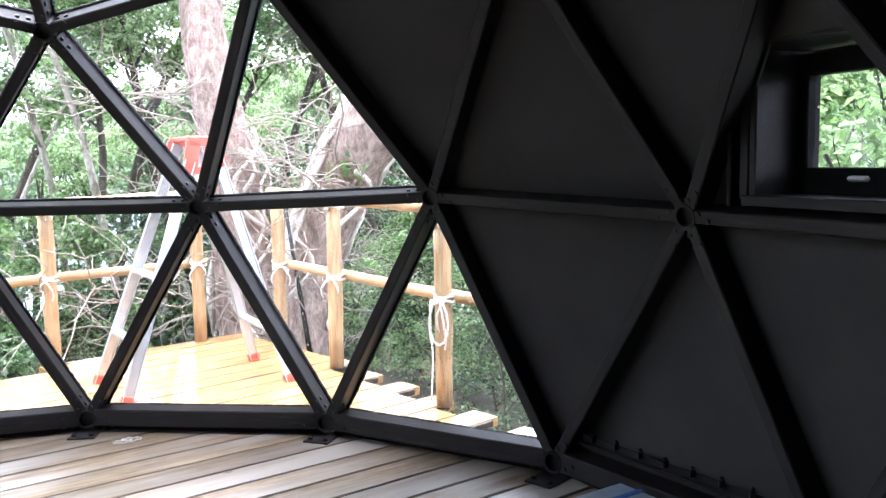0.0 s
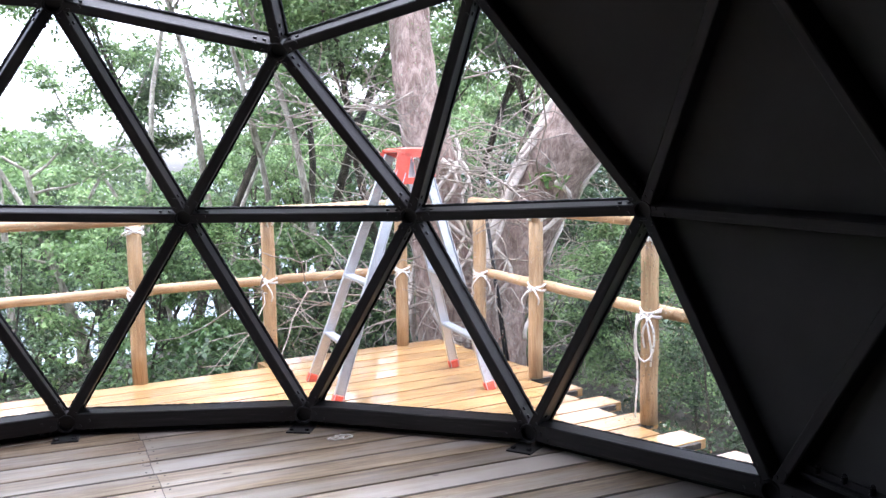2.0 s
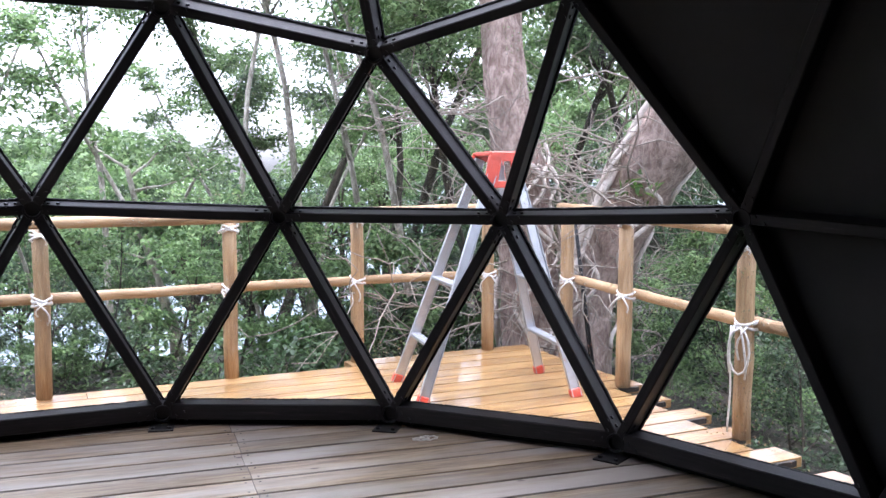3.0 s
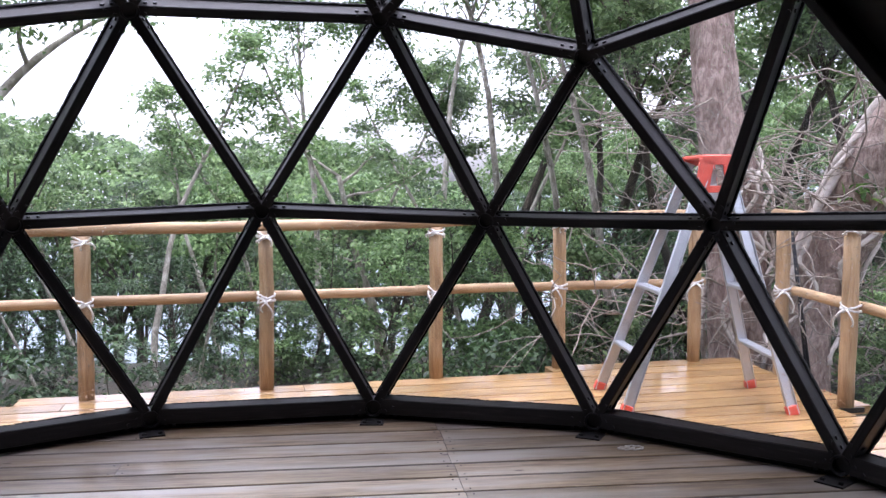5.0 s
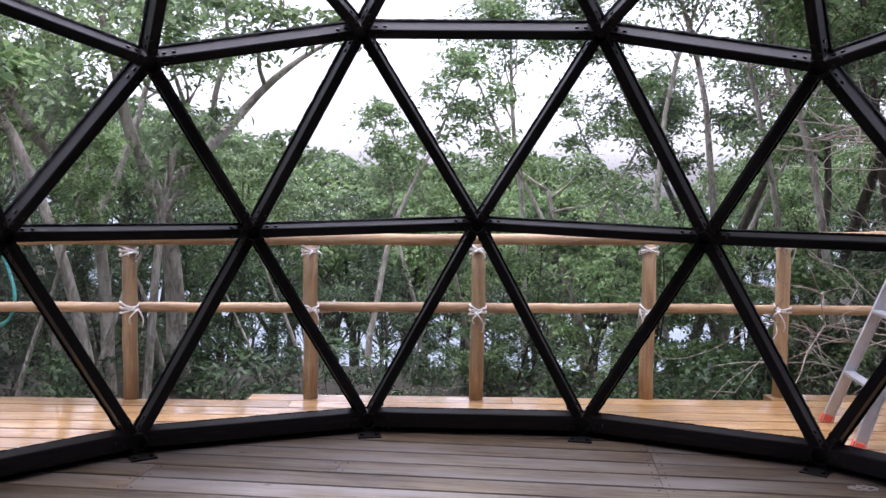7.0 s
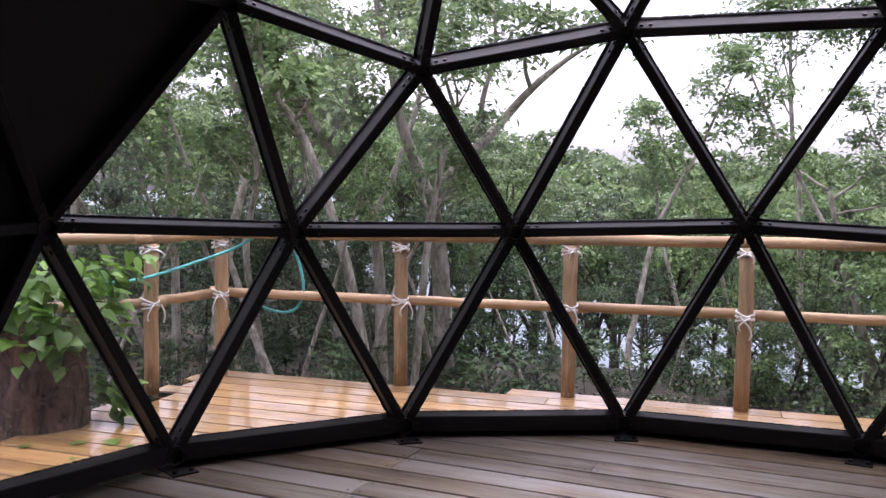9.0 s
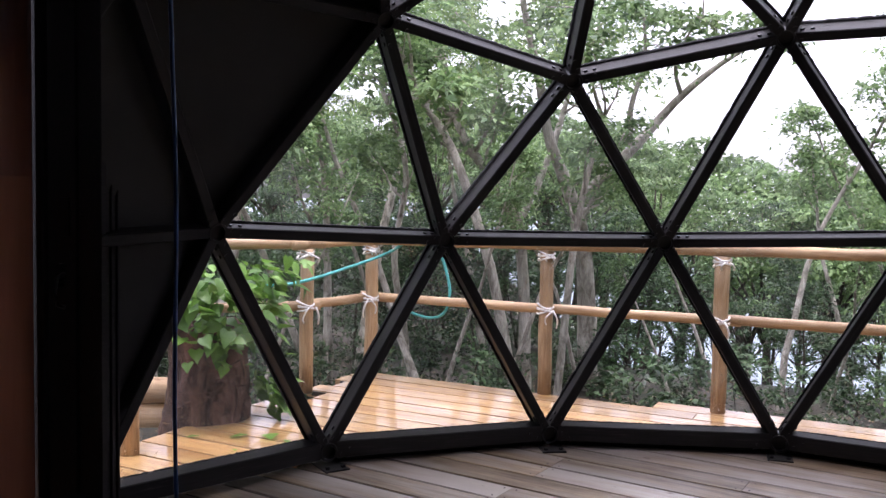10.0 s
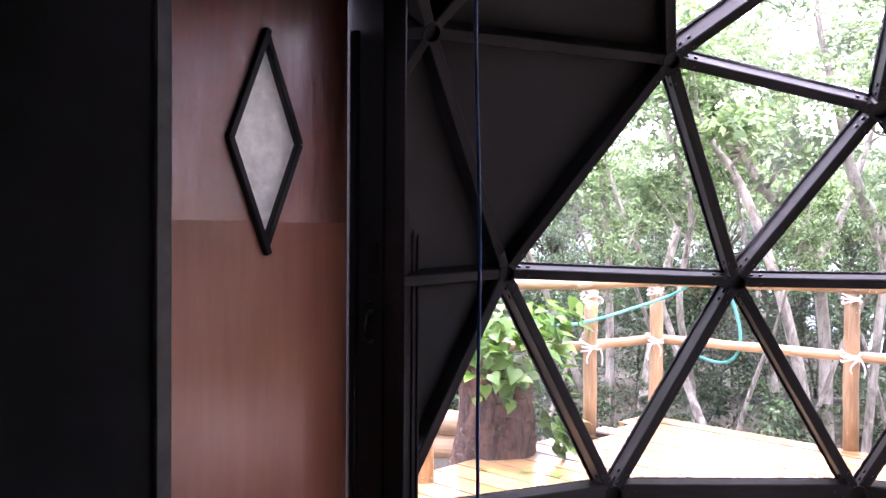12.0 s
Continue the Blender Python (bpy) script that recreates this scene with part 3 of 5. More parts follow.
def build_dome():
    dome = thing("geodesic_dome", None, "black timber geodesic dome frame with triangular glass and dark panels", "dome")
    hub_bm = bmesh.new()
    # open tube with a rim, its axis along z, inner end at z = -0.008
    ring = 20
    prof = [(0.036, 0.02), (0.036, -0.010), (0.046, -0.012), (0.049, -0.006), (0.049, 0.11), (0.036, 0.11)]
    rows = [[hub_bm.verts.new((r * math.cos(2 * math.pi * k / ring), r * math.sin(2 * math.pi * k / ring), z)) for k in range(ring)] for r, z in prof]
    for i in range(len(rows)):
        for k in range(ring):
            a, b = rows[i], rows[(i + 1) % len(rows)]
            if i < len(rows) - 1:
                hub_bm.faces.new((a[k], a[(k + 1) % ring], b[(k + 1) % ring], b[k]))
    hub_bm.faces.new(rows[0])
    hub_me = bpy.data.meshes.new("hub")
    hub_bm.to_mesh(hub_me)
    hub_bm.free()
    hub_me.materials.append(M_STEEL)
    bolt_bm = bmesh.new()
    bmesh.ops.create_cone(bolt_bm, segments=6, radius1=0.011, radius2=0.009, depth=0.009, cap_ends=True)
    bolt_me = bpy.data.meshes.new("bolt")
    bolt_bm.to_mesh(bolt_me)
    bolt_bm.free()
    bolt_me.materials.append(M_BOLT)
    edges = {}
    for f in FACES:
        for i in range(3):
            e = tuple(sorted((f[i], f[(i + 1) % 3])))
            edges.setdefault(e, []).append(face_kind(f))
    seal = random.Random(8)
    for (i, j), kinds in edges.items():
        a, b = PLACE[i], PLACE[j]
        m = strut_frame(a, b)
        ln = (b - a).length - 0.08
        base = a.z < 0.1 and b.z < 0.1
        w = 0.086 if base else STRUT_W
        up = 1 if m.col[1].z > 0 else -1
        bm = box_bm(ln, w, DEPTH, 0.005, (0, 0.0095 * up if base else 0, DEPTH / 2))
        if "glass" not in kinds:
            box_bm(ln + 0.04, w + 0.022, 0.018, 0.003, (0, 0, DEPTH - 0.012), bm)
        pieces = beside_door(bm, m)
        if not pieces:
            continue
        whole = len(pieces) == 1 and max(v.co.x for v in pieces[0].verts) - min(v.co.x for v in pieces[0].verts) > ln - 0.01
        for bm in pieces:
            st = part("strut", bm, M_STRUT, dome, m=m)
        if base and whole:
            # black skirt that closes the gap to the floor, set back under the beam
            part("skirt", box_bm(ln + 0.07, 0.036, 0.03, 0.002, (0, -0.051 * up, DEPTH - 0.06)), M_GASKET, dome, m=m)
        if "glass" in kinds:
            bm = bmesh.new()
            ragged_strip(bm, ln + 0.04, w + 0.022, 0.018, DEPTH - 0.012, seal)
            part("sealant", bm, M_GASKET, st, "uneven bead of black sealant")
        if not whole:
            continue
        for sx in (-1, 1):
            rel = m @ Vector((sx * (ln / 2 - 0.05), 0, 0)) - DOOR_A
            if -0.05 < rel.dot(DOOR_D) < 1.45 and rel.dot(DOOR_IN) < 0.6 and 0.1 < rel.z < 2.4:
                continue
            for off in (0.03, 0.075):
                y = 0.012 if off < 0.05 else -0.012
                put_mesh("bolt", bolt_me, st, pose(sx * (ln / 2 - off), y, -0.003))
                if "glass" in kinds:
                    for sy in (-1, 1):
                        put_mesh("bolt", bolt_me, st, pose(sx * (ln / 2 - off), sy * (w / 2 + 0.004), 0.04, 90))
    for i in sorted({i for e in edges for i in e}):
        p = PLACE[i]
        rel = p - DOOR_A
        if 0.3 < rel.dot(DOOR_D) < 1.3 and rel.dot(DOOR_IN) < 0.5 and 0.2 < p.z < 2.3:
            continue
        out = (p - CENTRE).normalized()
        if p.z < 0.1:
            out = Vector((p.x, p.y, 0)).normalized()
        q = out.to_track_quat("Z", "Y").to_matrix().to_4x4()
        q.translation = p
        put_mesh("hub", hub_me, dome, q, "black steel hub ring")
        if p.z < 0.1:
            foot = box_bm(0.2, 0.13, 0.009, 0.001, (-0.02, 0, 0))
            for sy in (-0.032, 0.032):
                box_bm(0.022, 0.022, 0.016, 0.004, (-0.085, sy * 1.3, 0.010), foot)
            az = math.degrees(math.atan2(p.y, p.x))
            part("foot_plate", foot, M_STEEL, dome, m=pose(p.x, p.y, FLOOR + 0.004, 0, 0, az))
    for f in FACES:
        kind = face_kind(f)
        pts = [PLACE[i] for i in f]
        nor = (pts[1] - pts[0]).cross(pts[2] - pts[0]).normalized()
        mid = sum(pts, Vector()) / 3
        if nor.dot(mid - CENTRE) < 0:
            nor = -nor
        off, th, grow = (DEPTH - 0.03, 0.006, 1.02) if kind == "glass" else (DEPTH - 0.02, 0.018, 1.05)
        x = (pts[1] - pts[0]).normalized()
        m = Matrix((x, nor.cross(x), nor)).transposed().to_4x4()
        m.translation = mid + nor * off
        inv = m.inverted()
        loc = [inv @ (mid + nor * off + (p - mid) * grow) for p in pts]
        bm = bmesh.new()
        lo = [bm.verts.new((v.x, v.y, 0)) for v in loc]
        hi = [bm.verts.new((v.x, v.y, th)) for v in loc]
        bm.faces.new(lo)
        bm.faces.new(hi)
        for k in range(3):
            bm.faces.new((lo[k], lo[(k + 1) % 3], hi[(k + 1) % 3], hi[k]))
        bmesh.ops.recalc_face_normals(bm, faces=bm.faces[:])
        if kind == "glass":
            ob = part("pane", bm, M_PANE, dome, "clear glass pane speckled with rain", m)
            ob.visible_shadow = False
        else:
            pieces = around_window(bm, m) if is_window_face(f) else beside_door(bm, m)
            for bm in pieces:
                part("panel", bm, M_PANEL, dome, "dark grey opaque wall panel", m)
    return dome


build_dome()

# ---------------------------------------------------------------- decks
IN_DIR, OUT_DIR = radians(31.5), radians(37.5)
DISC = 3.08


def frame_of(angle):
    return Vector((math.cos(angle), math.sin(angle), 0)), Vector((-math.sin(angle), math.cos(angle), 0))


def build_inner_floor():
    # dark slab raised close under the boards, painting shade into their gaps
    floor = tagged(put_mesh("floor", mesh_of("floor", *slab_disc(DISC - 0.1, FLOOR - 0.12, FLOOR - 0.005), M_JOIST_GAP)), "weathered grey-brown timber floorboards inside the dome", "floor", kind="structure")
    d, n = frame_of(IN_DIR)
    rng = random.Random(4)
    pitch = 0.193
    k = -17
    while k <= 17:
        off = 1.917 + (k - 6) * pitch + pitch / 2
        if abs(off) < DISC - 0.1:
            half = math.sqrt((DISC - 0.03) ** 2 - off ** 2)
            cuts = [-half]
            for c in (-1.75 + (0.9 if k % 3 == 1 else 0), 0.73 + rng.uniform(-0.012, 0.012)):
                if -half + 0.2 < c < half - 0.2:
                    cuts.append(c)
            cuts.append(half)
            for a, b in zip(cuts, cuts[1:]):
                ln = b - a - 0.004
                p = d * ((a + b) / 2) + n * off
                put_mesh("floorboard", board_mesh("floorboard", ln, pitch - 0.019, 0.03, M_FLOOR, 0.0025), floor, pose(p.x, p.y, FLOOR + rng.uniform(-0.001, 0.001), 0, 0, math.degrees(IN_DIR)))
        k += 1


def slab_disc(r, z0, z1, segs=60):
    lo = [(r * math.cos(2 * math.pi * k / segs), r * math.sin(2 * math.pi * k / segs), z0) for k in range(segs)]
    hi = [(x, y, z1) for x, y, _ in lo]
    faces = [tuple(range(segs - 1, -1, -1)), tuple(range(segs, 2 * segs))]
    faces += [(k, (k + 1) % segs, (k + 1) % segs + segs, k + segs) for k in range(segs)]
    return lo + hi, faces


def build_outer_deck():
    deck = thing("deck", None, "wet yellow pine deck boards around the dome with uneven ends", "deck", kind="structure")
    d, n = frame_of(OUT_DIR)
    rng = random.Random(9)
    pitch = 0.19
    off = 4.04 - pitch / 2
    row = 0
    while off > -1.9:
        right = 3.29 + 0.14 * max(0, off) + (0.0 if row % 2 else -0.2) + rng.uniform(-0.03, 0.03)
        if off > 2.5:
            right = 3.66 + rng.uniform(-0.02, 0.02)
        left = -3.66 + rng.uniform(-0.02, 0.02)
        if 2.55 < off < 2.95:
            left = -3.46
        if 3.05 < off < 3.3:
            left = -3.56
        if off > 3.58:
            left = -1.40
        if off > 3.86:
            left = 2.12
        spans = [(left, right)]
        if abs(off) < DISC:
            h = math.sqrt(DISC ** 2 - off ** 2)
            spans = [(left, -h), (h, right)]
        for a, b in spans:
            if b - a < 0.06:
                continue
            q = d * ((a + b) / 2) + n * (off - pitch / 2)
            # dark strip added below each gap to stand in for its shade
            part("batten", box_bm(b - a - 0.12, 0.03, 0.03, 0), M_JOIST_GAP, deck, m=pose(q.x, q.y, FLOOR - 0.0195, 0, 0, math.degrees(OUT_DIR)))
            cuts = [a]
            c = 0.35 if row % 2 else -1.1
            if b - a > 3 and a + 0.3 < c < b - 0.3:
                cuts.append(c)
            cuts.append(b)
            for s, e in zip(cuts, cuts[1:]):
                p = d * ((s + e) / 2) + n * off
                put_mesh("deck_board", board_mesh("deck_board", e - s - 0.004, pitch - 0.017, 0.05, M_DECK, 0.002), deck, pose(p.x, p.y, FLOOR + rng.uniform(-0.001, 0.0015), 0, 0, math.degrees(OUT_DIR)))
        off -= pitch
        row += 1
    # bearers under the boards
    for along in (-3.2, -2.3, -1.2, -0.1, 0.8, 1.7, 2.6, 3.1):
        p = d * along + n * 1.7
        part("joist", box_bm(0.09, 3.6, 0.12, 0.004), M_JOIST_GAP, deck, m=pose(p.x, p.y, FLOOR - 0.112, 0, 0, math.degrees(OUT_DIR)))


build_inner_floor()
build_outer_deck()

# ---------------------------------------------------------------- railing
POSTS = [(-3.50, -1.21), (-4.57, 0.05), (-4.90, 0.65), (-3.94, 1.59), (-3.07, 2.37), (-2.21, 3.07), (-1.35, 3.84), (-0.67, 4.50), (0.19, 5.16), (0.82, 4.92), (1.24, 4.15), (1.85, 3.14), (2.53, 2.13)]
MID_Z, POST_R = 0.513, 0.048
TOPS = [0.94, 0.945, 0.95, 0.958, 0.968, 0.985, 0.995, 1.03, 1.028, 1.045, 1.055, 1.002, 0.99]  # height of the top rail over each post


def pole(name, a, b, r, parent=None, label="", seed=0):
    """A slightly uneven round pole between two places."""
    a, b = Vector(a), Vector(b)
    ln = (b - a).length
    n = max(3, int(ln / 0.2))
    rng = random.Random(seed)
    path = [(ln * (i / n - 0.5), rng.uniform(-1, 1) * 0.004, rng.uniform(-1, 1) * 0.004) for i in range(n + 1)]
    rad = [r * (1 + rng.uniform(-0.04, 0.04)) for _ in path]
    v, f = tube_arrays(path, rad, 14)
    me = mesh_of(name, v, f, M_LOG, True)
    m = (b - a).to_track_quat("X", "Z").to_matrix().to_4x4()
    m.translation = (a + b) / 2
    return put_mesh(name, me, parent, m, label)


def build_lashing(parent, at, out, tail=0.12, seed=0, big=False):
    """White rope wound round a post and a rail, with loose ends."""
    rng = random.Random(seed)
    g = Gather()
    side = Vector((-out.y, out.x, 0))
    r = POST_R + 0.008
    for k in range(4):
        tilt = (k - 1.5) * 0.018
        pts = []
        for s in range(17):
            t = 2 * math.pi * s / 16
            pts.append(side * (r * math.cos(t)) + out * ((r + 0.035) * math.sin(t) + 0.035) + Vector((0, 0, tilt * math.cos(t) + (k % 2) * 0.012 - 0.006 + rng.uniform(-0.004, 0.004))))
        g.tube(pts, [0.0065] * 17, 6)
    ends = 2 if not big else 3
    for k in range(ends):
        p = side * rng.uniform(-0.05, 0.05) - out * (r + 0.006)
        pts = [p.copy()]
        sx = (-1 if k % 2 else 1) * rng.uniform(0.02, 0.07)
        length = tail * rng.uniform(0.6, 1.2) * (1 if not big else 2.2)
        for s in range(1, 6):
            pts.append(p + side * (sx * math.sin(s / 5 * 2.2)) + Vector((0, 0, -length * s / 5)) - out * (0.01 * math.sin(s)))
        g.tube(pts, [0.006] * 6, 6)
    if big:
        pts = []
        for s in range(13):
            t = 2 * math.pi * s / 12
            pts.append(-out * (r + 0.01) + side * (0.055 * math.sin(t)) + Vector((0, 0, -0.13 + 0.12 * math.cos(t))))
        g.tube(pts, [0.006] * 13, 6)
        pts = [-out * (r + 0.008) + side * (0.045 + 0.006 * math.sin(s)) + Vector((0, 0, -0.07 * s)) for s in range(9)]
        g.tube(pts, [0.005] * 9, 6)
    return put_mesh("rope_lashing", g.mesh("rope_lashing", M_ROPE), parent, Matrix.Translation(at), "white rope lashing")


def build_railing():
    rail = thing("railing", None, "rustic railing of peeled round poles lashed with white rope", "railing")
    for i, (x, y) in enumerate(POSTS):
        out = Vector((x, y, 0)).normalized()
        zb = -0.55 if i in (2, 9) else FLOOR
        p = pole("post", (x, y, zb), (x, y, TOPS[i] - 0.035), POST_R, rail, seed=i + 3)
        build_lashing(rail, (x, y, MID_Z), out, seed=i, big=(i == 11))
        if i not in (0,):
            build_lashing(rail, (x, y, TOPS[i] - 0.07), out, tail=0.05, seed=i + 40)
    runs = [((-4.55, -0.55), POSTS[1], POSTS[2]), (POSTS[2], POSTS[4]), (POSTS[4], POSTS[6]), (POSTS[6], POSTS[8]), (POSTS[9], POSTS[11]), (POSTS[11], POSTS[12])]
    k = 0
    for run in runs:
        for a, b in zip(run, run[1:]):
            k += 1
            va, vb = Vector((*a, 0)), Vector((*b, 0))
            d = (vb - va).normalized()
            o = Vector((d.y, -d.x, 0))
            if o.dot(va) < 0:
                o = -o
            ext = 0.12
            pa, pb = va - d * ext + o * 0.078, vb + d * ext + o * 0.078
            pole("mid_rail", (pa.x, pa.y, MID_Z + 0.006 * (k % 2)), (pb.x, pb.y, MID_Z - 0.006 * (k % 2)), 0.034, rail, seed=k + 20)
            pa, pb = va - d * ext, vb + d * ext
            ha, hb = [TOPS[POSTS.index(q)] if q in POSTS else TOPS[1] for q in (a, b)]
            pole("top_rail", (pa.x, pa.y, ha + 0.004 * (k % 2)), (pb.x, pb.y, hb + 0.004 * (k % 2)), 0.037, rail, seed=k + 60)
    return rail


build_railing()


# ---------------------------------------------------------------- stepladder
def build_ladder():
    lad = thing("stepladder", pose(0.37, 3.91, FLOOR), "aluminium stepladder with red plastic top and red feet", "ladder")
    feet = {"a": [Vector((-0.60, 0.05, 0)), Vector((-0.30, -0.50, 0))], "b": [Vector((0.30, 0.53, 0)), Vector((0.59, -0.09, 0))]}
    top_c = Vector((0.06, 0, 1.47))
    across = (feet["a"][1] - feet["a"][0]).normalized()
    away = Vector((-across.y, across.x, 0))
    for key, sgn in (("a", -1), ("b", 1)):
        tops = [top_c - across * 0.15 + away * 0.055 * sgn, top_c + across * 0.15 + away * 0.055 * sgn]
        if (feet[key][0] - tops[0]).dot(away) * sgn < 0:
            tops = [top_c - across * 0.15 - away * 0.055 * sgn, top_c + across * 0.15 - away * 0.055 * sgn]
        for f, t in zip(feet[key], tops):
            d = t - f
            ln = d.length
            z = d.normalized()
            x = (across - z * across.dot(z)).normalized()
            m = Matrix((x, z.cross(x), z)).transposed().to_4x4()
            m.translation = f
            # channel section rail
            bm = box_bm(0.022, 0.058, ln, 0.003, (0, 0, ln / 2))
            box_bm(0.03, 0.006, ln, 0.001, (0.006, 0.028, ln / 2), bm)
            box_bm(0.03, 0.006, ln, 0.001, (0.006, -0.028, ln / 2), bm)
            part("side_rail", bm, M_ALU, lad, m=m)
            bm = box_bm(0.04, 0.075, 0.06, 0.006, (0, 0, 0.026))
            part("foot_cap", bm, M_RED, lad, "red plastic foot", m=m)
        for h in (0.323, 0.70, 1.075):
            s = h / 1.47
            a, b = feet[key][0].lerp(tops[0], s), feet[key][1].lerp(tops[1], s)
            dd = b - a
            m = Matrix((dd.normalized(), Vector((0, 0, 1)).cross(dd.normalized()), Vector((0, 0, 1)))).transposed().to_4x4()
            m.translation = (a + b) / 2
            bm = box_bm(dd.length, 0.06, 0.022, 0.003)
            for q in (-0.02, 0, 0.02):
                box_bm(dd.length * 0.96, 0.006, 0.006, 0, (0, q, 0.012), bm)
            part("tread", bm, M_ALU, lad, m=m)
    m = Matrix((across, away, Vector((0, 0, 1)))).transposed().to_4x4()
    m.translation = top_c
    bm = box_bm(0.34, 0.17, 0.025, 0.006, (0, 0, 0.03))
    for q in (-1, 1):
        # end bracket, a plate with a cut-out and splayed sides
        box_bm(0.014, 0.19, 0.055, 0.003, (q * 0.172, 0, 0.01), bm)
        box_bm(0.014, 0.25, 0.04, 0.003, (q * 0.172, 0, -0.16), bm)
        for e in (-1, 1):
            box_bm(0.014, 0.085, 0.17, 0.003, (q * 0.172, e * 0.08, -0.07), bm, pose(0, 0, 0, e * 9))
    part("top_cap", bm, M_RED, lad, "red plastic top bracket", m=m)
    part("hinge", box_bm(0.16, 0.06, 0.10, 0.006, (0, 0, -0.09)), M_ALU, lad, m=m)


build_ladder()


# ---------------------------------------------------------------- door
def build_door():
    d = (DOOR_B - DOOR_A).normalized()
    inn = Vector((-d.y, d.x, 0))
    if inn.dot(-DOOR_A) < 0:
        inn = -inn
    m = Matrix((d, inn, Vector((0, 0, 1)))).transposed().to_4x4()
    if m.determinant() < 0:
        m = Matrix((d, -inn, Vector((0, 0, 1)))).transposed().to_4x4()
    m.translation = DOOR_A
    s = 1 if (m.to_3x3() @ Vector((0, 1, 0))).dot(inn) > 0 else -1
    door = thing("door_1", m, "reddish brown wooden door with a diamond glass light in a deep black frame", "door", kind="structure")
    rec = 0.25
    w1, h = 1.13, 2.36
    part("jamb", box_bm(0.13, 0.10, 2.53, 0.006, (-0.075, 0, 1.18)), M_STRUT, door)
    part("jamb", box_bm(0.03, 0.03, 2.53, 0.003, (-0.022, s * 0.06, 1.18)), M_STRUT, door)
    part("jamb", box_bm(0.075, 0.10, 2.53, 0.006, (w1 + 0.04, 0, 1.18)), M_STRUT, door)
    part("reveal", box_bm(0.02, 0.30, 2.53, 0.002, (-0.008, -s * 0.2, 1.18)), M_STRUT, door)
    part("reveal", box_bm(0.02, 0.30, 2.53, 0.002, (w1 + 0.01, -s * 0.2, 1.18)), M_STRUT, door)
    part("stop", box_bm(0.03, 0.04, 2.2, 0.003, (0.02, -s * (rec - 0.04), 1.1)), M_STRUT, door)
    part("head", box_bm(w1 + 0.5, 0.95, 0.1, 0.006, (w1 / 2, s * 0.15, 2.42)), M_STRUT, door)
    part("latch", box_bm(0.02, 0.025, 0.10, 0.004, (0.012, -s * 0.12, 0.93)), M_STEEL, door)
    for xx in (-0.045, -0.085, -0.118):
        part("bead", box_bm(0.012, 0.014, 2.5, 0.003, (xx, s * 0.053, 1.18)), M_STRUT, door)
    part("handle_plate", box_bm(0.012, 0.05, 0.16, 0.004, (0.008, -s * 0.1, 1.17)), M_STEEL, door)
    pull = [(0.012, -s * 0.1, 0.80), (0.05, -s * 0.1, 0.815), (0.062, -s * 0.1, 0.87), (0.05, -s * 0.1, 0.925), (0.012, -s * 0.1, 0.94)]
    gp = Gather()
    gp.tube(pull, [0.008] * 5, 8)
    put_mesh("pull_handle", gp.mesh("pull_handle", M_STEEL), door, label="small dark pull handle")
    # leaf with a diamond opening
    cx, cz, hw, hh = 0.502, 1.663, 0.178, 0.435
    bm = bmesh.new()
    leaf_pts = [(0.03, FLOOR + 0.015), (w1 - 0.02, FLOOR + 0.015), (w1 - 0.02, h), (0.03, h)]
    dia = [(cx, cz - hh), (cx + hw, cz), (cx, cz + hh), (cx - hw, cz)]
    for z_, y in ((0, -s * rec), (1, -s * (rec + 0.045))):
        o = [bm.verts.new((x, y, z)) for x, z in leaf_pts]
        q = [bm.verts.new((x, y, z)) for x, z in dia]
        for vs in ((o[0], o[1], q[1], q[0]), (o[1], o[2], q[2], q[1]), (o[2], o[3], q[3], q[2]), (o[3], o[0], q[0], q[3])):
            bm.faces.new(vs)
    leaf_ob = part("door_leaf", bm, M_DOOR, door, "glossy reddish brown door leaf")
    # clear film still stuck on the upper half
    zl = 1.33
    bm = bmesh.new()
    for e, edge in ((1, w1 - 0.022), (-1, 0.034)):
        xa = cx + e * hw * (zl - cz + hh) / hh
        mid = cx + e * hw
        for vs in (((xa, zl), (edge, zl), (edge, cz), (mid, cz)), ((mid, cz), (edge, cz), (edge, h), (cx, h), (cx, cz + hh))):
            bm.faces.new([bm.verts.new((x, -s * (rec - 0.003), z)) for x, z in vs])
    part("protective_film", bm, M_FILM, leaf_ob, "wrinkled clear plastic film")
    bm = bmesh.new()
    y = -s * (rec + 0.02)
    bm.faces.new([bm.verts.new((x, y, z)) for x, z in dia])
    g = part("diamond_pane", bm, M_FROST, leaf_ob, "frosted diamond pane")
    for k in range(4):
        a = Vector((dia[k][0], -s * (rec - 0.012), dia[k][1]))
        b = Vector((dia[(k + 1) % 4][0], -s * (rec - 0.012), dia[(k + 1) % 4][1]))
        v = b - a
        mm = Matrix((v.normalized(), Vector((0, 1, 0)), v.normalized().cross(Vector((0, 1, 0))))).transposed().to_4x4()
        mm.translation = (a + b) / 2 + v.normalized() * (-0.02, 0.012, 0.0, 0.0)[k]
        part("diamond_moulding", box_bm(v.length + (0.035 if k < 2 else 0.0), 0.035, 0.03, 0.004), M_STRUT, leaf_ob, "black diamond moulding", m=mm)
    # post added at the side wall's edge; its grey paints in a lit jamb
    tagged(part("trim", box_bm(0.052, 0.07, 2.6, 0.005, (1.449, s * 0.5, 1.2)), M_TRIM, m=m), "grey-black timber trim post by the door, jamb light put into its grey", "trim", kind="structure")
    # black side wall beside the door
    tagged(part("wall_door_side", box_bm(1.1, 0.04, 2.72, 0.003, (2.026, s * 0.5, 1.27)), M_BLACKWALL, m=m), "black painted board wall beside the door", "wall", kind="structure")


build_door()


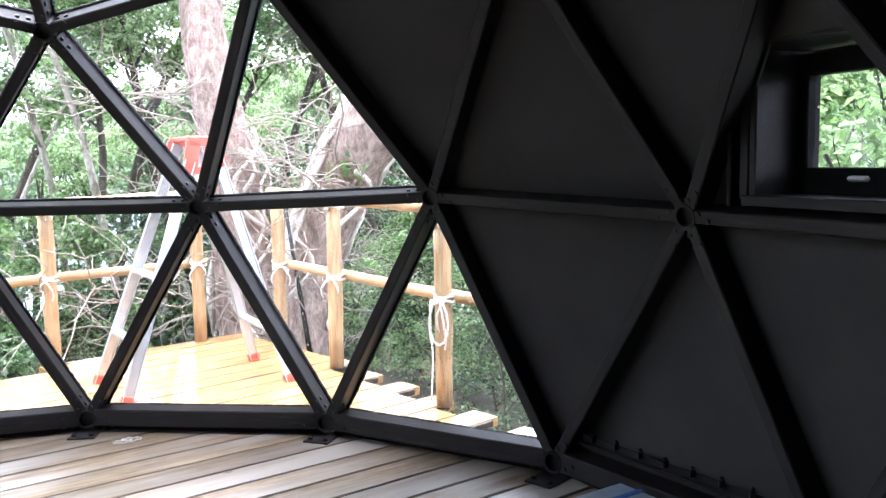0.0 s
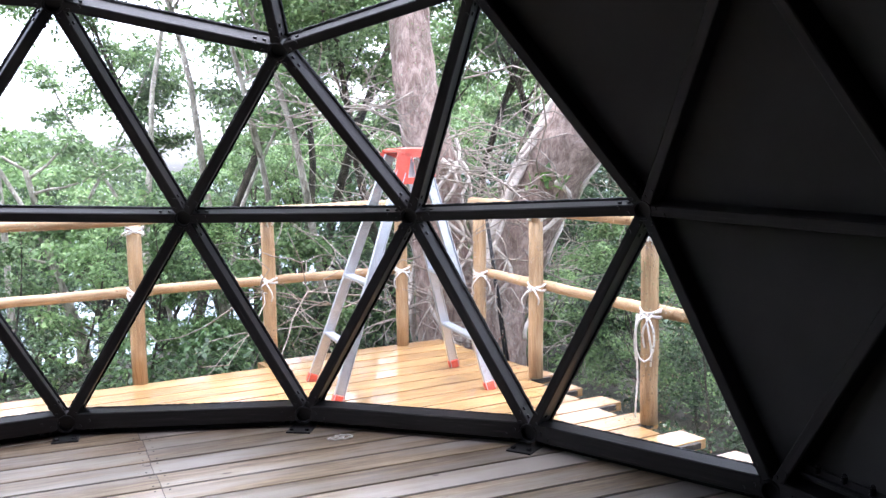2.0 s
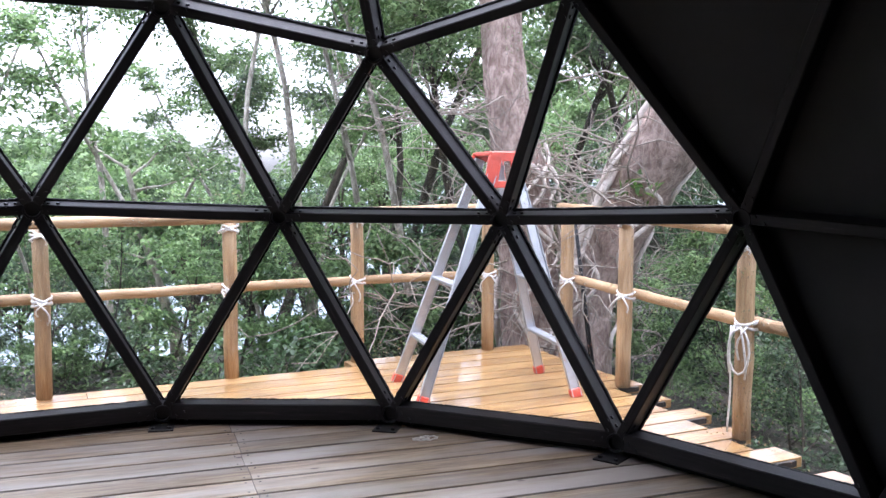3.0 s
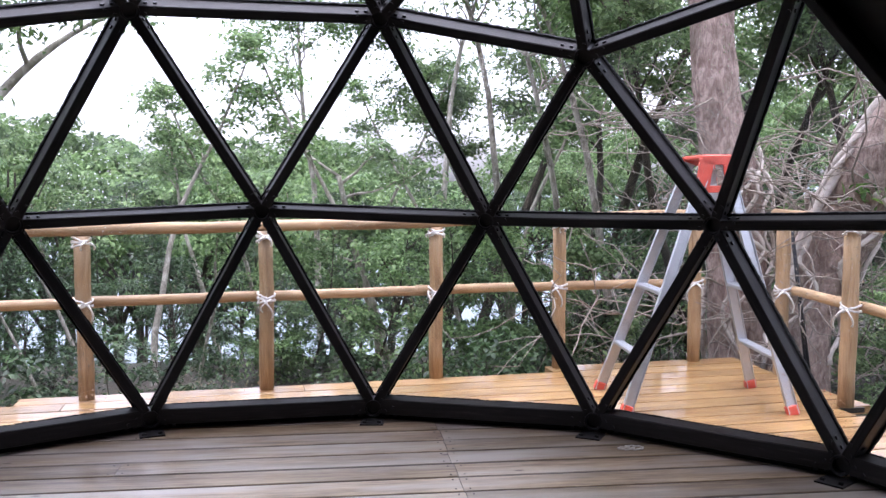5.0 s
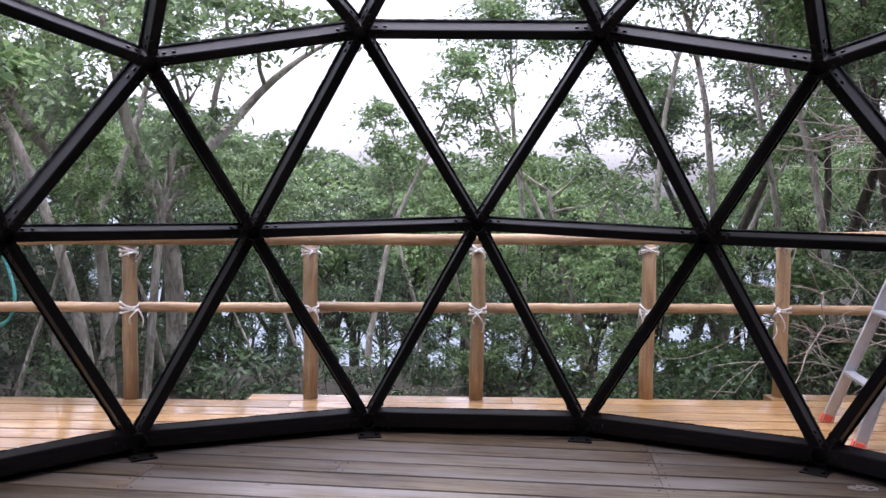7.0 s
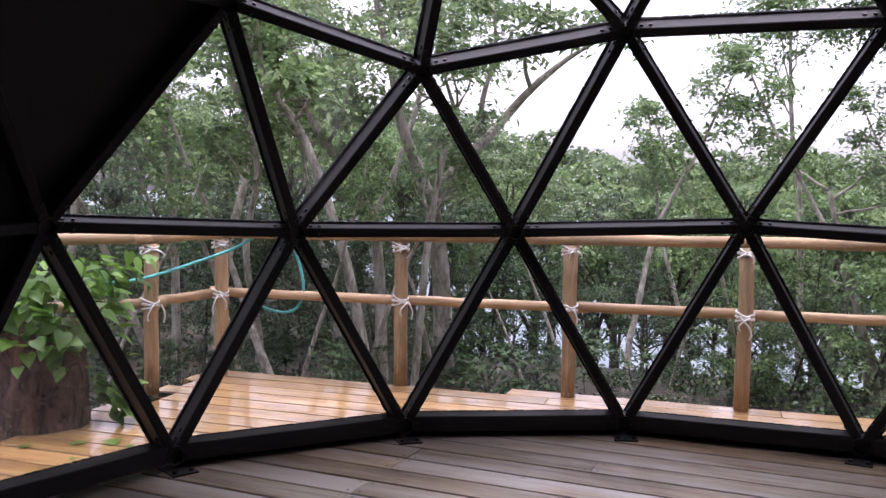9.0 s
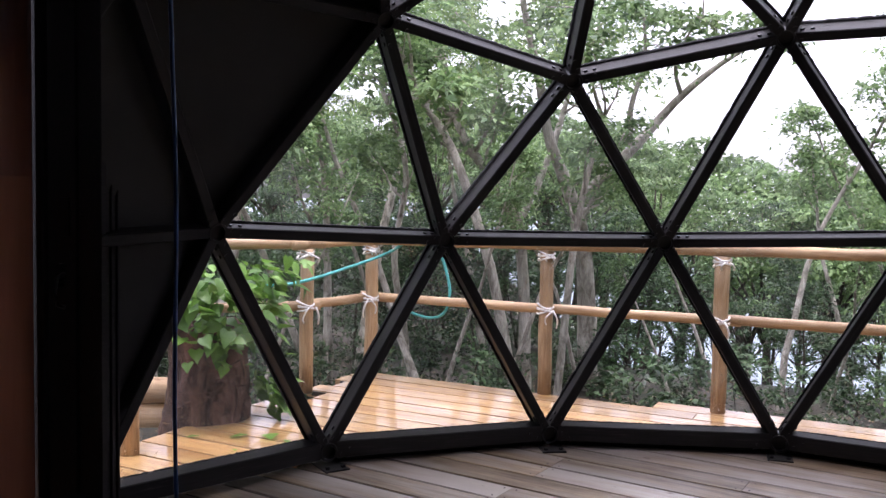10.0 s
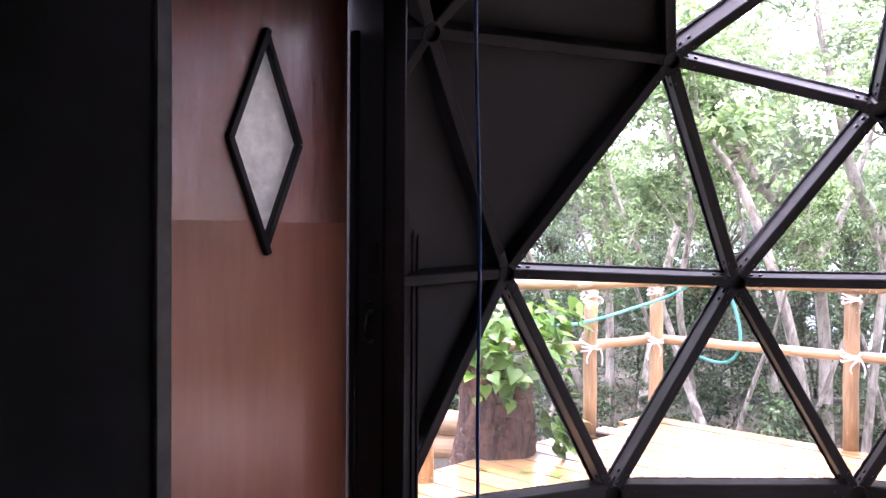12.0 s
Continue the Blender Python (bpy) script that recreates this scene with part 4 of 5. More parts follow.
# ---------------------------------------------------------------- dormer window
def build_window():
    a, b = WIN_A, WIN_B
    d = (b - a).normalized()
    out = Vector((a.x + b.x, a.y + b.y, 0)).normalized()
    m = Matrix((d, out, Vector((0, 0, 1)))).transposed().to_4x4()
    if m.determinant() < 0:
        m = Matrix((-d, out, Vector((0, 0, 1)))).transposed().to_4x4()
    m.translation = (a + b) / 2
    win = thing("window_1", m, "small black-framed awning window in a deep timber dormer", "window", kind="structure")
    w, y = 0.56, 0.20
    z0, z1 = 0.09, 0.54
    part("window_sill", box_bm(w + 0.10, 0.26, 0.035, 0.004, (0, 0.115, z0 - 0.018)), M_STRUT, win)
    for sx in (-1, 1):
        part("dormer_side", box_bm(0.03, 0.25, z1 - z0 + 0.03, 0.004, (sx * (w / 2 + 0.016), 0.125, (z0 + z1) / 2)), M_STRUT, win)
        part("dormer_post", box_bm(0.04, 0.06, z1 - z0 + 0.03, 0.004, (sx * (w / 2 + 0.054), 0.03, (z0 + z1) / 2)), M_STRUT, win)
        part("window_frame", box_bm(0.045, 0.06, z1 - z0, 0.005, (sx * (w / 2 - 0.0225), y, (z0 + z1) / 2)), M_GASKET, win)
    part("dormer_head", box_bm(w + 0.10, 0.30, 0.04, 0.004, (0, 0.11, z1 + 0.037)), M_STRUT, win)
    part("window_frame", box_bm(w - 0.09, 0.06, 0.085, 0.005, (0, y, z0 + 0.043)), M_GASKET, win)
    part("window_frame", box_bm(w - 0.09, 0.06, 0.07, 0.005, (0, y, z1 - 0.035)), M_GASKET, win)
    pn = part("pane", box_bm(w - 0.085, 0.006, z1 - z0 - 0.14, 0, (0, y, (z0 + z1) / 2 + 0.005)), M_PANE, win)
    pn.visible_shadow = False
    part("dormer_front", box_bm(w + 0.30, 0.03, 0.45, 0.003, (0, 0.27, z1 + 0.235)), M_BLACKWALL, win)
    for sx in (-1, 1):
        part("dormer_cheek", box_bm(0.02, 0.30, 0.9, 0.003, (sx * (w / 2 + 0.10), 0.13, 0.50)), M_BLACKWALL, win)
    part("window_handle", box_bm(0.075, 0.025, 0.018, 0.007, (-0.02, y - 0.042, z0 + 0.052)), M_ALU, win, "grey metal handle")


build_window()


# ---------------------------------------------------------------- trees
def limb_path(start, direction, length, rng, wander=0.25, lift=0.15, steps=6):
    p, d = Vector(start), Vector(direction).normalized()
    pts = [p.copy()]
    for _ in range(steps):
        d = (d + Vector((rng.gauss(0, wander), rng.gauss(0, wander), rng.gauss(0, wander) + lift)) * 0.6).normalized()
        p = p + d * (length / steps)
        pts.append(p.copy())
    return pts


def sprays(tips, per_tip, puff, rng, nrng):
    """Places for leaves and the ways they face: one loose, slightly domed pad of leaves at each tip."""
    cs, ws = [], []
    for t in tips:
        n = max(5, int(per_tip * rng.uniform(0.5, 1.4)))
        rad = puff * rng.uniform(0.55, 1.15)
        az, wide = rng.uniform(0, 6.3), rng.uniform(0.5, 1.0)
        q = nrng.normal(size=(n, 2)) * 0.55
        x, y = q[:, 0], q[:, 1] * wide
        dx, dy = x * math.cos(az) - y * math.sin(az), x * math.sin(az) + y * math.cos(az)
        slope = (rng.gauss(0, 0.25), rng.gauss(0, 0.25))
        z = dx * slope[0] + dy * slope[1] - 0.3 * (x * x + y * y) + nrng.normal(size=n) * 0.1
        cs.append(np.stack([dx, dy, z], 1) * rad + np.array(t))
        ws.append(np.stack([0.6 * dx - slope[0], 0.6 * dy - slope[1], np.ones(n)], 1))
    return np.concatenate(cs), np.concatenate(ws)


def clumps(centres, radii, per_clump, nrng):
    """Leaves over the outsides of rounded clumps, thickest on top, facing outward."""
    cs, ws = [], []
    for c, r in zip(centres, radii):
        d = nrng.normal(size=(per_clump, 3))
        d[:, 2] = np.where(d[:, 2] < -0.35, -d[:, 2], d[:, 2])
        d /= np.linalg.norm(d, axis=1)[:, None]
        k = nrng.uniform(0.72, 1.08, per_clump)[:, None]
        cs.append(np.array(c) + d * k * np.array((r, r, 0.62 * r)))
        ws.append(d + np.array((0, 0, 0.35)))
    return np.concatenate(cs), np.concatenate(ws)


def canopy_template(name, height, spread, seed, leaf_mat, label, per_clump=150, leaf_size=0.165, count=42):
    """A broad round-topped tree: a bare trunk that forks under a dense crown of billowing clumps."""
    rng, nrng = random.Random(seed), np.random.default_rng(seed)
    g = Gather()
    fork = Vector((rng.uniform(-0.3, 0.3), rng.uniform(-0.3, 0.3), height * 0.5))
    g.tube([Vector((0, 0, -0.5)), fork * 0.5 + Vector((0.1, 0.05, 0)), fork], [0.16, 0.12, 0.1], 8, 0.12)
    centres, radii = [], []
    for k in range(count):
        u = (k + 0.5) / count
        az, far = k * 2.4, spread * math.sqrt(u) * rng.uniform(0.85, 1.1)
        top = height * (1 - 0.36 * u ** 1.3) + rng.uniform(-0.35, 0.1)
        r = spread * rng.uniform(0.17, 0.31)
        centres.append((far * math.cos(az), far * math.sin(az), top - 0.62 * r))
        radii.append(r)
        if k % 3 == 0:
            end = Vector(centres[-1])
            mid = fork.lerp(end, 0.5) + Vector((rng.uniform(-0.2, 0.2), rng.uniform(-0.2, 0.2), -0.15))
            g.tube([fork - Vector((0, 0, rng.uniform(0, 0.8))), mid, end], [0.06, 0.045, 0.015], 6, 0.1)
    pts, ways = clumps(centres, radii, per_clump, nrng)
    t = thing(name, None, label, "tree", "woodland trees")
    put_mesh("trunk", g.mesh("trunk", M_BARK_DARK), t)
    put_mesh("crown", leaves_mesh("crown", pts, leaf_size, leaf_mat, nrng, aim=ways, shape=1.7), t)
    t["tall"] = float(pts[:, 2].max())
    return t


def tree_template(name, height, trunk_r, rng_seed, bark_mat, leaf_mat, first=0.35, limbs=12, reach=0.35, leaf_size=0.11, per_tip=120, puff=0.5, lean=(0, 0), flat=0.6, fork=False, label=""):
    """One tree: a tapered trunk with limbs and sub-limbs, and leaves in loose sprays about their ends."""
    rng = random.Random(rng_seed)
    nrng = np.random.default_rng(rng_seed)
    g = Gather()
    steps = 10
    path, rad = [], []
    p = Vector((0, 0, -0.5))
    d = Vector((lean[0], lean[1], 1)).normalized()
    for i in range(steps + 1):
        path.append(p.copy())
        f = i / steps
        rad.append(trunk_r * (1.35 if i == 0 else 1) * (1 - 0.82 * f))
        d = (d + Vector((rng.gauss(0, 0.09), rng.gauss(0, 0.09), 0.05))).normalized()
        p = p + d * ((height + 0.5) / steps)
    g.tube(path, rad, 9, 0.12)
    tips = []
    for k in range(limbs):
        f = first + (1 - first) * (k + rng.random()) / limbs
        i = min(steps - 1, int(f * steps))
        s = path[i].lerp(path[i + 1], f * steps - i)
        az = rng.uniform(0, 2 * math.pi) if not fork else k * 2.4
        up = rng.uniform(0.15, 0.8) + 0.6 * f
        ln = height * reach * rng.uniform(0.6, 1.15) * (1.15 - 0.65 * f)
        lp = limb_path(s, (math.cos(az), math.sin(az), up), ln, rng)
        r0 = max(0.008, trunk_r * (1 - 0.82 * f) * 0.5)
        g.tube(lp, [r0 * (1 - 0.8 * j / 6) for j in range(7)], 5, 0.08)
        for q in range(4):
            j = rng.randint(2, 6)
            az2 = az + rng.gauss(0, 0.9)
            sp = limb_path(lp[j], (math.cos(az2), math.sin(az2), rng.uniform(0, 0.7)), ln * rng.uniform(0.3, 0.55), rng, 0.3, 0.1, 4)
            g.tube(sp, [max(0.004, r0 * 0.35 * (1 - 0.8 * t / 4)) for t in range(5)], 3)
            tips += [sp[2], sp[3], sp[4]]
        tips += [lp[4], lp[6]]
    tips.append(path[-1])
    cs, ways = sprays(tips, per_tip, puff, rng, nrng)
    crown = leaves_mesh("crown", cs, leaf_size, leaf_mat, nrng, flat, aim=ways)
    t = thing(name, None, label, "tree", "woodland trees")
    put_mesh("trunk", g.mesh("trunk", bark_mat), t)
    put_mesh("crown", crown, t)
    t["tall"] = float(cs[:, 2].max())
    return t


def polar(az, r):
    return 1.15 + r * math.cos(radians(az)), -1.45 + r * math.sin(radians(az))


def stand(t, az, r, scale=1.0, turn=0.0, sink=0.0, first=False):
    x, y = polar(az, r)
    m = pose(x, y, ground_z(x, y) - sink, 0, 0, turn)
    if first:
        t.matrix_basis = m @ Matrix.Scale(scale, 4)
        return t
    c = copy_thing(t, m)
    c.scale = (scale, scale, scale)
    return c


def reach_to(t, az, r, rise, turn, first=False):
    """Stands a tree so tall that its top shows at that many degrees above the eye's level."""
    x, y = polar(az, r)
    top = 1.22 + r * math.tan(radians(rise))
    return stand(t, az, r, (top - ground_z(x, y)) / t["tall"], turn, first=first)


def build_woods():
    rng = random.Random(21)
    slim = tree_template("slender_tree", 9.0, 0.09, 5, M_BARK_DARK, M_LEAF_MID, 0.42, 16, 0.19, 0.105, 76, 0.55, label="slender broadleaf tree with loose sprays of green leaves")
    airy = tree_template("airy_tree", 10.0, 0.08, 45, M_BARK_PALE, M_LEAF_MID, 0.55, 12, 0.24, 0.11, 48, 0.6, flat=0.8, label="tall airy tree with drooping sprays of small leaves")
    pale = tree_template("pale_trunk_tree", 9.5, 0.11, 8, M_BARK_PALE, M_LEAF_PALE, 0.55, 11, 0.24, 0.074, 125, 0.6, (0.12, 0.05), 0.9, label="pale-barked tree with forking limbs and feathery layered leaves")
    bent = tree_template("leaning_pale_tree", 8.5, 0.08, 28, M_BARK_PALE, M_LEAF_PALE, 0.6, 8, 0.26, 0.072, 120, 0.55, (-0.4, 0.2), 0.9, label="leaning pale-barked tree with a thin feathery crown")
    stem = tree_template("thin_stem_tree", 6.0, 0.062, 33, M_BARK_PALE, M_LEAF_MID, 0.6, 6, 0.16, 0.11, 16, 0.4, (0.15, -0.1), 0.8, label="thin pale stem with a few green leaves")
    dense = canopy_template("canopy_tree", 8.0, 2.7, 11, M_LEAF_FAR, "broad round-crowned green tree on the slope")
    billow = canopy_template("billowing_tree", 7.0, 2.3, 23, M_LEAF_MID, "round green tree with a dense billowing crown", 145, 0.15, 34)
    # gloom, deep and shrub carry leaves with the shade painted in
    gloom = canopy_template("shaded_tree", 6.5, 2.2, 37, M_LEAF_SHADE, "low tree with the shade of taller crowns put into its leaf colour", 110, 0.16, 30)
    deep = tree_template("dark_tree", 6.5, 0.07, 14, M_BARK_DARK, M_LEAF_SHADE, 0.4, 12, 0.26, 0.11, 26, 0.5, label="understorey tree with thin stems and shade put into its leaf colour")
    shrub = tree_template("shrub", 2.0, 0.03, 17, M_BARK_DARK, M_LEAF_SHADE, 0.05, 12, 0.5, 0.078, 16, 0.3, label="leafy green shrub in the undergrowth")
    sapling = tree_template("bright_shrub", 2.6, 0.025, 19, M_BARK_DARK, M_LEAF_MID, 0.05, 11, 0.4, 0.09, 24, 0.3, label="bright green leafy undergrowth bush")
    # far belt of round crowns on the slope; their tops make the skyline
    skyline = [(45, 7), (100, 6.5), (110, 2.5), (113, 0.9), (116, 0.0), (117.5, 1.2), (119.5, 2.6), (122, 3.3), (126, 3.5), (130, 3.0), (134.5, 2.5), (138, 3.8), (141, 4.7), (147, 6.5), (205, 8)]

    def rise_at(az):
        for (a0, e0), (a1, e1) in zip(skyline, skyline[1:]):
            if az <= a1:
                return e0 + (e1 - e0) * (az - a0) / (a1 - a0)
        return skyline[-1][1]

    for k in range(38):
        az = 48 + k * 4.15 + rng.uniform(-1, 1)
        reach_to(dense, az, rng.uniform(26, 34), rise_at(az) + rng.uniform(-0.5, 0.1), rng.uniform(0, 360), first=(k == 0))
    for k in range(38):
        az = 48 + k * 4.1 + rng.uniform(-1.2, 1.2)
        reach_to(billow, az, rng.uniform(17, 23), rise_at(az) - rng.uniform(1.2, 2.8), rng.uniform(0, 360), first=(k == 0))
    spots = [(50, 11, 26), (60, 9, 30), (70, 12, 24), (78, 10.5, 27), (86, 12, 22), (94, 13, 20), (101, 14, 19), (106, 11, 22), (110.5, 13, 18), (98, 10, 22), (104, 13, 25), (112.5, 12.5, 24)]
    for k, (az, r, rise) in enumerate(spots):
        reach_to(slim, az, r, rise, k * 77, first=(k == 0))
    spots = [(115.5, 11, 25), (122.6, 14, 21), (103, 9.5, 27), (110, 9.5, 26), (90, 10, 26)]
    for k, (az, r, rise) in enumerate(spots):
        reach_to(airy, az, r, rise, k * 57 + 10, first=(k == 0))
    spots = [(154, 13, 22), (161, 10.5, 25), (169, 12, 27), (177, 9.5, 25), (186, 11, 26), (196, 11, 25)]
    for k, (az, r, rise) in enumerate(spots):
        reach_to(pale, az, r, rise, k * 63 + 20, first=(k == 0))
    spots = [(151.5, 9.0, 17), (156, 8.2, 19), (163, 9.0, 20), (172, 11, 22), (181, 8.6, 21)]
    for k, (az, r, rise) in enumerate(spots):
        reach_to(bent, az, r, rise, 40 + k * 35, first=(k == 0))
    for k in range(13):
        az = 132 + k * 4.6 + rng.uniform(-1.2, 1.2)
        reach_to(stem, az, rng.uniform(7.6, 10), rng.uniform(-2, 2) if az < 143 else rng.uniform(2, 9), rng.uniform(0, 360), first=(k == 0))
    for k in range(7):
        az = 110 + k * 3.9 + rng.uniform(-1, 1)
        stand(stem, az, rng.uniform(9, 13), rng.uniform(0.5, 0.75), rng.uniform(0, 360))
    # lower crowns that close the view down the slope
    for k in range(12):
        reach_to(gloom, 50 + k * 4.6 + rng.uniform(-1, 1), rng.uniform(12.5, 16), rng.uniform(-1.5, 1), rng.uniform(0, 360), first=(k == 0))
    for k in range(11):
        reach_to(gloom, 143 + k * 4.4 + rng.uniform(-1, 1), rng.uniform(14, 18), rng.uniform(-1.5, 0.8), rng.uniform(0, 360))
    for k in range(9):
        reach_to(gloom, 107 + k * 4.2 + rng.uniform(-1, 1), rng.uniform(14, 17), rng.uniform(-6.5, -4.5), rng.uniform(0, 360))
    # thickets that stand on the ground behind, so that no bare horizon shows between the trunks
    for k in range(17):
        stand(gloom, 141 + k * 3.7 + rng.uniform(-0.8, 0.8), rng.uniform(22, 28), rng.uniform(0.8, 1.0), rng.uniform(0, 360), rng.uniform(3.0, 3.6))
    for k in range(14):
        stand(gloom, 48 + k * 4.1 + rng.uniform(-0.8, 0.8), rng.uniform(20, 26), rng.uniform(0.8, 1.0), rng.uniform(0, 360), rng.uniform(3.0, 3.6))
    # understorey, its leaf colour darkened to stand for shade
    for k in range(28):
        az = 46 + k * 5.7 + rng.uniform(-1.5, 1.5)
        reach_to(deep, az, rng.uniform(12, 20), rng.uniform(-1.5, 0.3) if 106 < az < 148 else rng.uniform(1, 5), rng.uniform(0, 360), first=(k == 0))
    for k in range(10):
        reach_to(deep, 108 + k * 4.3 + rng.uniform(-1, 1), rng.uniform(19, 26), rng.uniform(-0.8, 1.2), rng.uniform(0, 360))
    for k in range(6):
        reach_to(deep, 150 + k * 8 + rng.uniform(-1, 1), rng.uniform(17, 24), rng.uniform(1.5, 4), rng.uniform(0, 360))
    for k in range(32):
        az = 46 + k * 5.0 + rng.uniform(-1.5, 1.5)
        near = az < 112
        stand(shrub, az, rng.uniform(8.6, 12.0) if near else rng.uniform(10.5, 14), rng.uniform(0.6, 1.0), rng.uniform(0, 360), first=(k == 0))
    for k, (az, r, q) in enumerate([(62, 5.6, 0.5), (66, 6.4, 0.6), (70, 5.4, 0.5), (74, 6.6, 0.62), (78, 5.9, 0.5), (82, 6.9, 0.6), (71, 7.6, 0.8), (64, 8, 0.9), (58, 6.5, 0.8), (77, 8.4, 0.8)]):
        stand(shrub, az, r, q, k * 50)
    for k in range(18):
        stand(shrub, 143 + k * 2.6 + rng.uniform(-0.8, 0.8), rng.uniform(8.8, 14.5), rng.uniform(0.6, 0.95), rng.uniform(0, 360))
    for k in range(14):
        az = 84 + k * 3.2 + rng.uniform(-1.5, 1.5)
        stand(sapling, az, rng.uniform(8.4, 10.5), rng.uniform(0.5, 0.85), rng.uniform(0, 360), first=(k == 0))
    for k in range(9):
        stand(sapling, 61 + k * 2.9, 6.6 + 0.9 * (k % 3), 0.45 + 0.08 * (k % 2), k * 47)
    for k, (az, r, q) in enumerate([(51, 6.6, 1.25), (56, 7.4, 1.35), (46, 7.0, 1.3), (60, 8.2, 1.2)]):
        stand(sapling, az, r, q, k * 80)
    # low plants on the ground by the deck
    fern = tree_template("low_plant", 0.5, 0.01, 61, M_BARK_DARK, M_LEAF_SHADE, 0.05, 8, 0.9, 0.06, 8, 0.16, label="low green plant on the forest floor")
    for k in range(46):
        az = 100 + k * 2.2 + rng.uniform(-1, 1)
        stand(fern, az, rng.uniform(6.9, 10.5), rng.uniform(0.7, 1.3), rng.uniform(0, 360), first=(k == 0))


build_woods()


def along(rows):
    pts, rad = [], []
    for az, r, z, w in rows:
        x, y = polar(az, r)
        pts.append((x, y, z))
        rad.append(w)
    return pts, rad

def smooth(pts, rad, n=26):
    out, ro = [], []
    m = len(pts) - 1
    for i in range(n + 1):
        f = i / n * m
        k = min(m - 1, int(f))
        u = f - k
        P = [Vector(pts[max(0, min(m, k + q))]) for q in (-1, 0, 1, 2)]
        c = 0.5 * (2 * P[1] + (P[2] - P[0]) * u + (2 * P[0] - 5 * P[1] + 4 * P[2] - P[3]) * u * u + (3 * P[1] - P[0] - 3 * P[2] + P[3]) * u ** 3)
        out.append(c)
        ro.append(rad[k] * (1 - u) + rad[k + 1] * u)
    return out, ro


def build_forked_tree():
    """The tall forked tree whose bare limbs cross the open sky."""
    t = thing("forked_tree", None, "tall grey-barked forked tree with bare limbs and a high feathery crown", "tree")
    rng, nrng = random.Random(51), np.random.default_rng(51)
    g = Gather()

    def at(az, el, r):
        return az, r, 1.26 + r * math.tan(radians(el))

    runs = [
        [(145.6, -14, 10.0, 0.13), (145.8, -8, 10.0, 0.115), (146.1, -3.9, 10.0, 0.105), (146.6, -1.0, 10.0, 0.10)],
        [(146.6, -1.0, 10.0, 0.085), (145.2, 1.5, 10, 0.075), (143.3, 3.4, 10.1, 0.06), (140.2, 6.9, 10.3, 0.045), (137.6, 9.0, 10.5, 0.03), (135, 10.4, 10.6, 0.015)],
        [(146.6, -1.0, 10.0, 0.08), (147.6, 1.6, 9.9, 0.07), (148.7, 4.4, 9.8, 0.06), (149.4, 8, 9.7, 0.05), (150.6, 13, 9.6, 0.035), (151, 18, 9.5, 0.015)],
        [(143.3, 3.4, 10.1, 0.04), (143.4, 6.0, 10, 0.032), (142.6, 9.5, 9.9, 0.025), (142.9, 13, 9.8, 0.012)],
        [(140.2, 6.9, 10.3, 0.03), (140.6, 9, 10.2, 0.022), (139.2, 12, 10.2, 0.012)],
        [(145.2, 1.5, 10, 0.03), (145.0, 4.5, 10, 0.025), (145.9, 8, 10, 0.015), (145.2, 10.5, 10, 0.008)],
    ]
    tips = []
    for run in runs:
        pts, rad = smooth(*along([(*at(az, el, r), w) for az, el, r, w in run]), 14)
        g.tube(pts, rad, 8, 0.12)
    for az, el in [(152, 9), (150, 11), (148, 12.5), (146, 11.5), (144, 12.5), (142, 12), (139.5, 12), (137.5, 11.2), (135.2, 10.8), (151.5, 14), (148.5, 15), (145.5, 14.5), (142, 15), (154, 11), (156, 13), (139, 14.2), (152.5, 6.5), (154.5, 7.5), (140.8, 9.6)]:
        for q in range(5):
            a, r, z = at(az + rng.gauss(0, 0.9), el + rng.gauss(0, 0.35), 9.9 + rng.gauss(0, 0.5))
            x, y = polar(a, r)
            tips.append((x, y, z))
        base = min((Vector(p) for p in g.verts), key=lambda p: (p - Vector(tips[-1])).length)
        g.tube([base, base.lerp(Vector(tips[-1]), 0.5) + Vector((0, 0, 0.06)), Vector(tips[-1])], [0.012, 0.009, 0.004], 5)
    put_mesh("trunk", g.mesh("trunk", M_BARK_PALE), t)
    pts, ways = sprays(tips, 62, 0.42, rng, nrng)
    put_mesh("crown", leaves_mesh("crown", pts, 0.1, M_LEAF_MID, nrng, 0.9, aim=ways), t)


build_forked_tree()


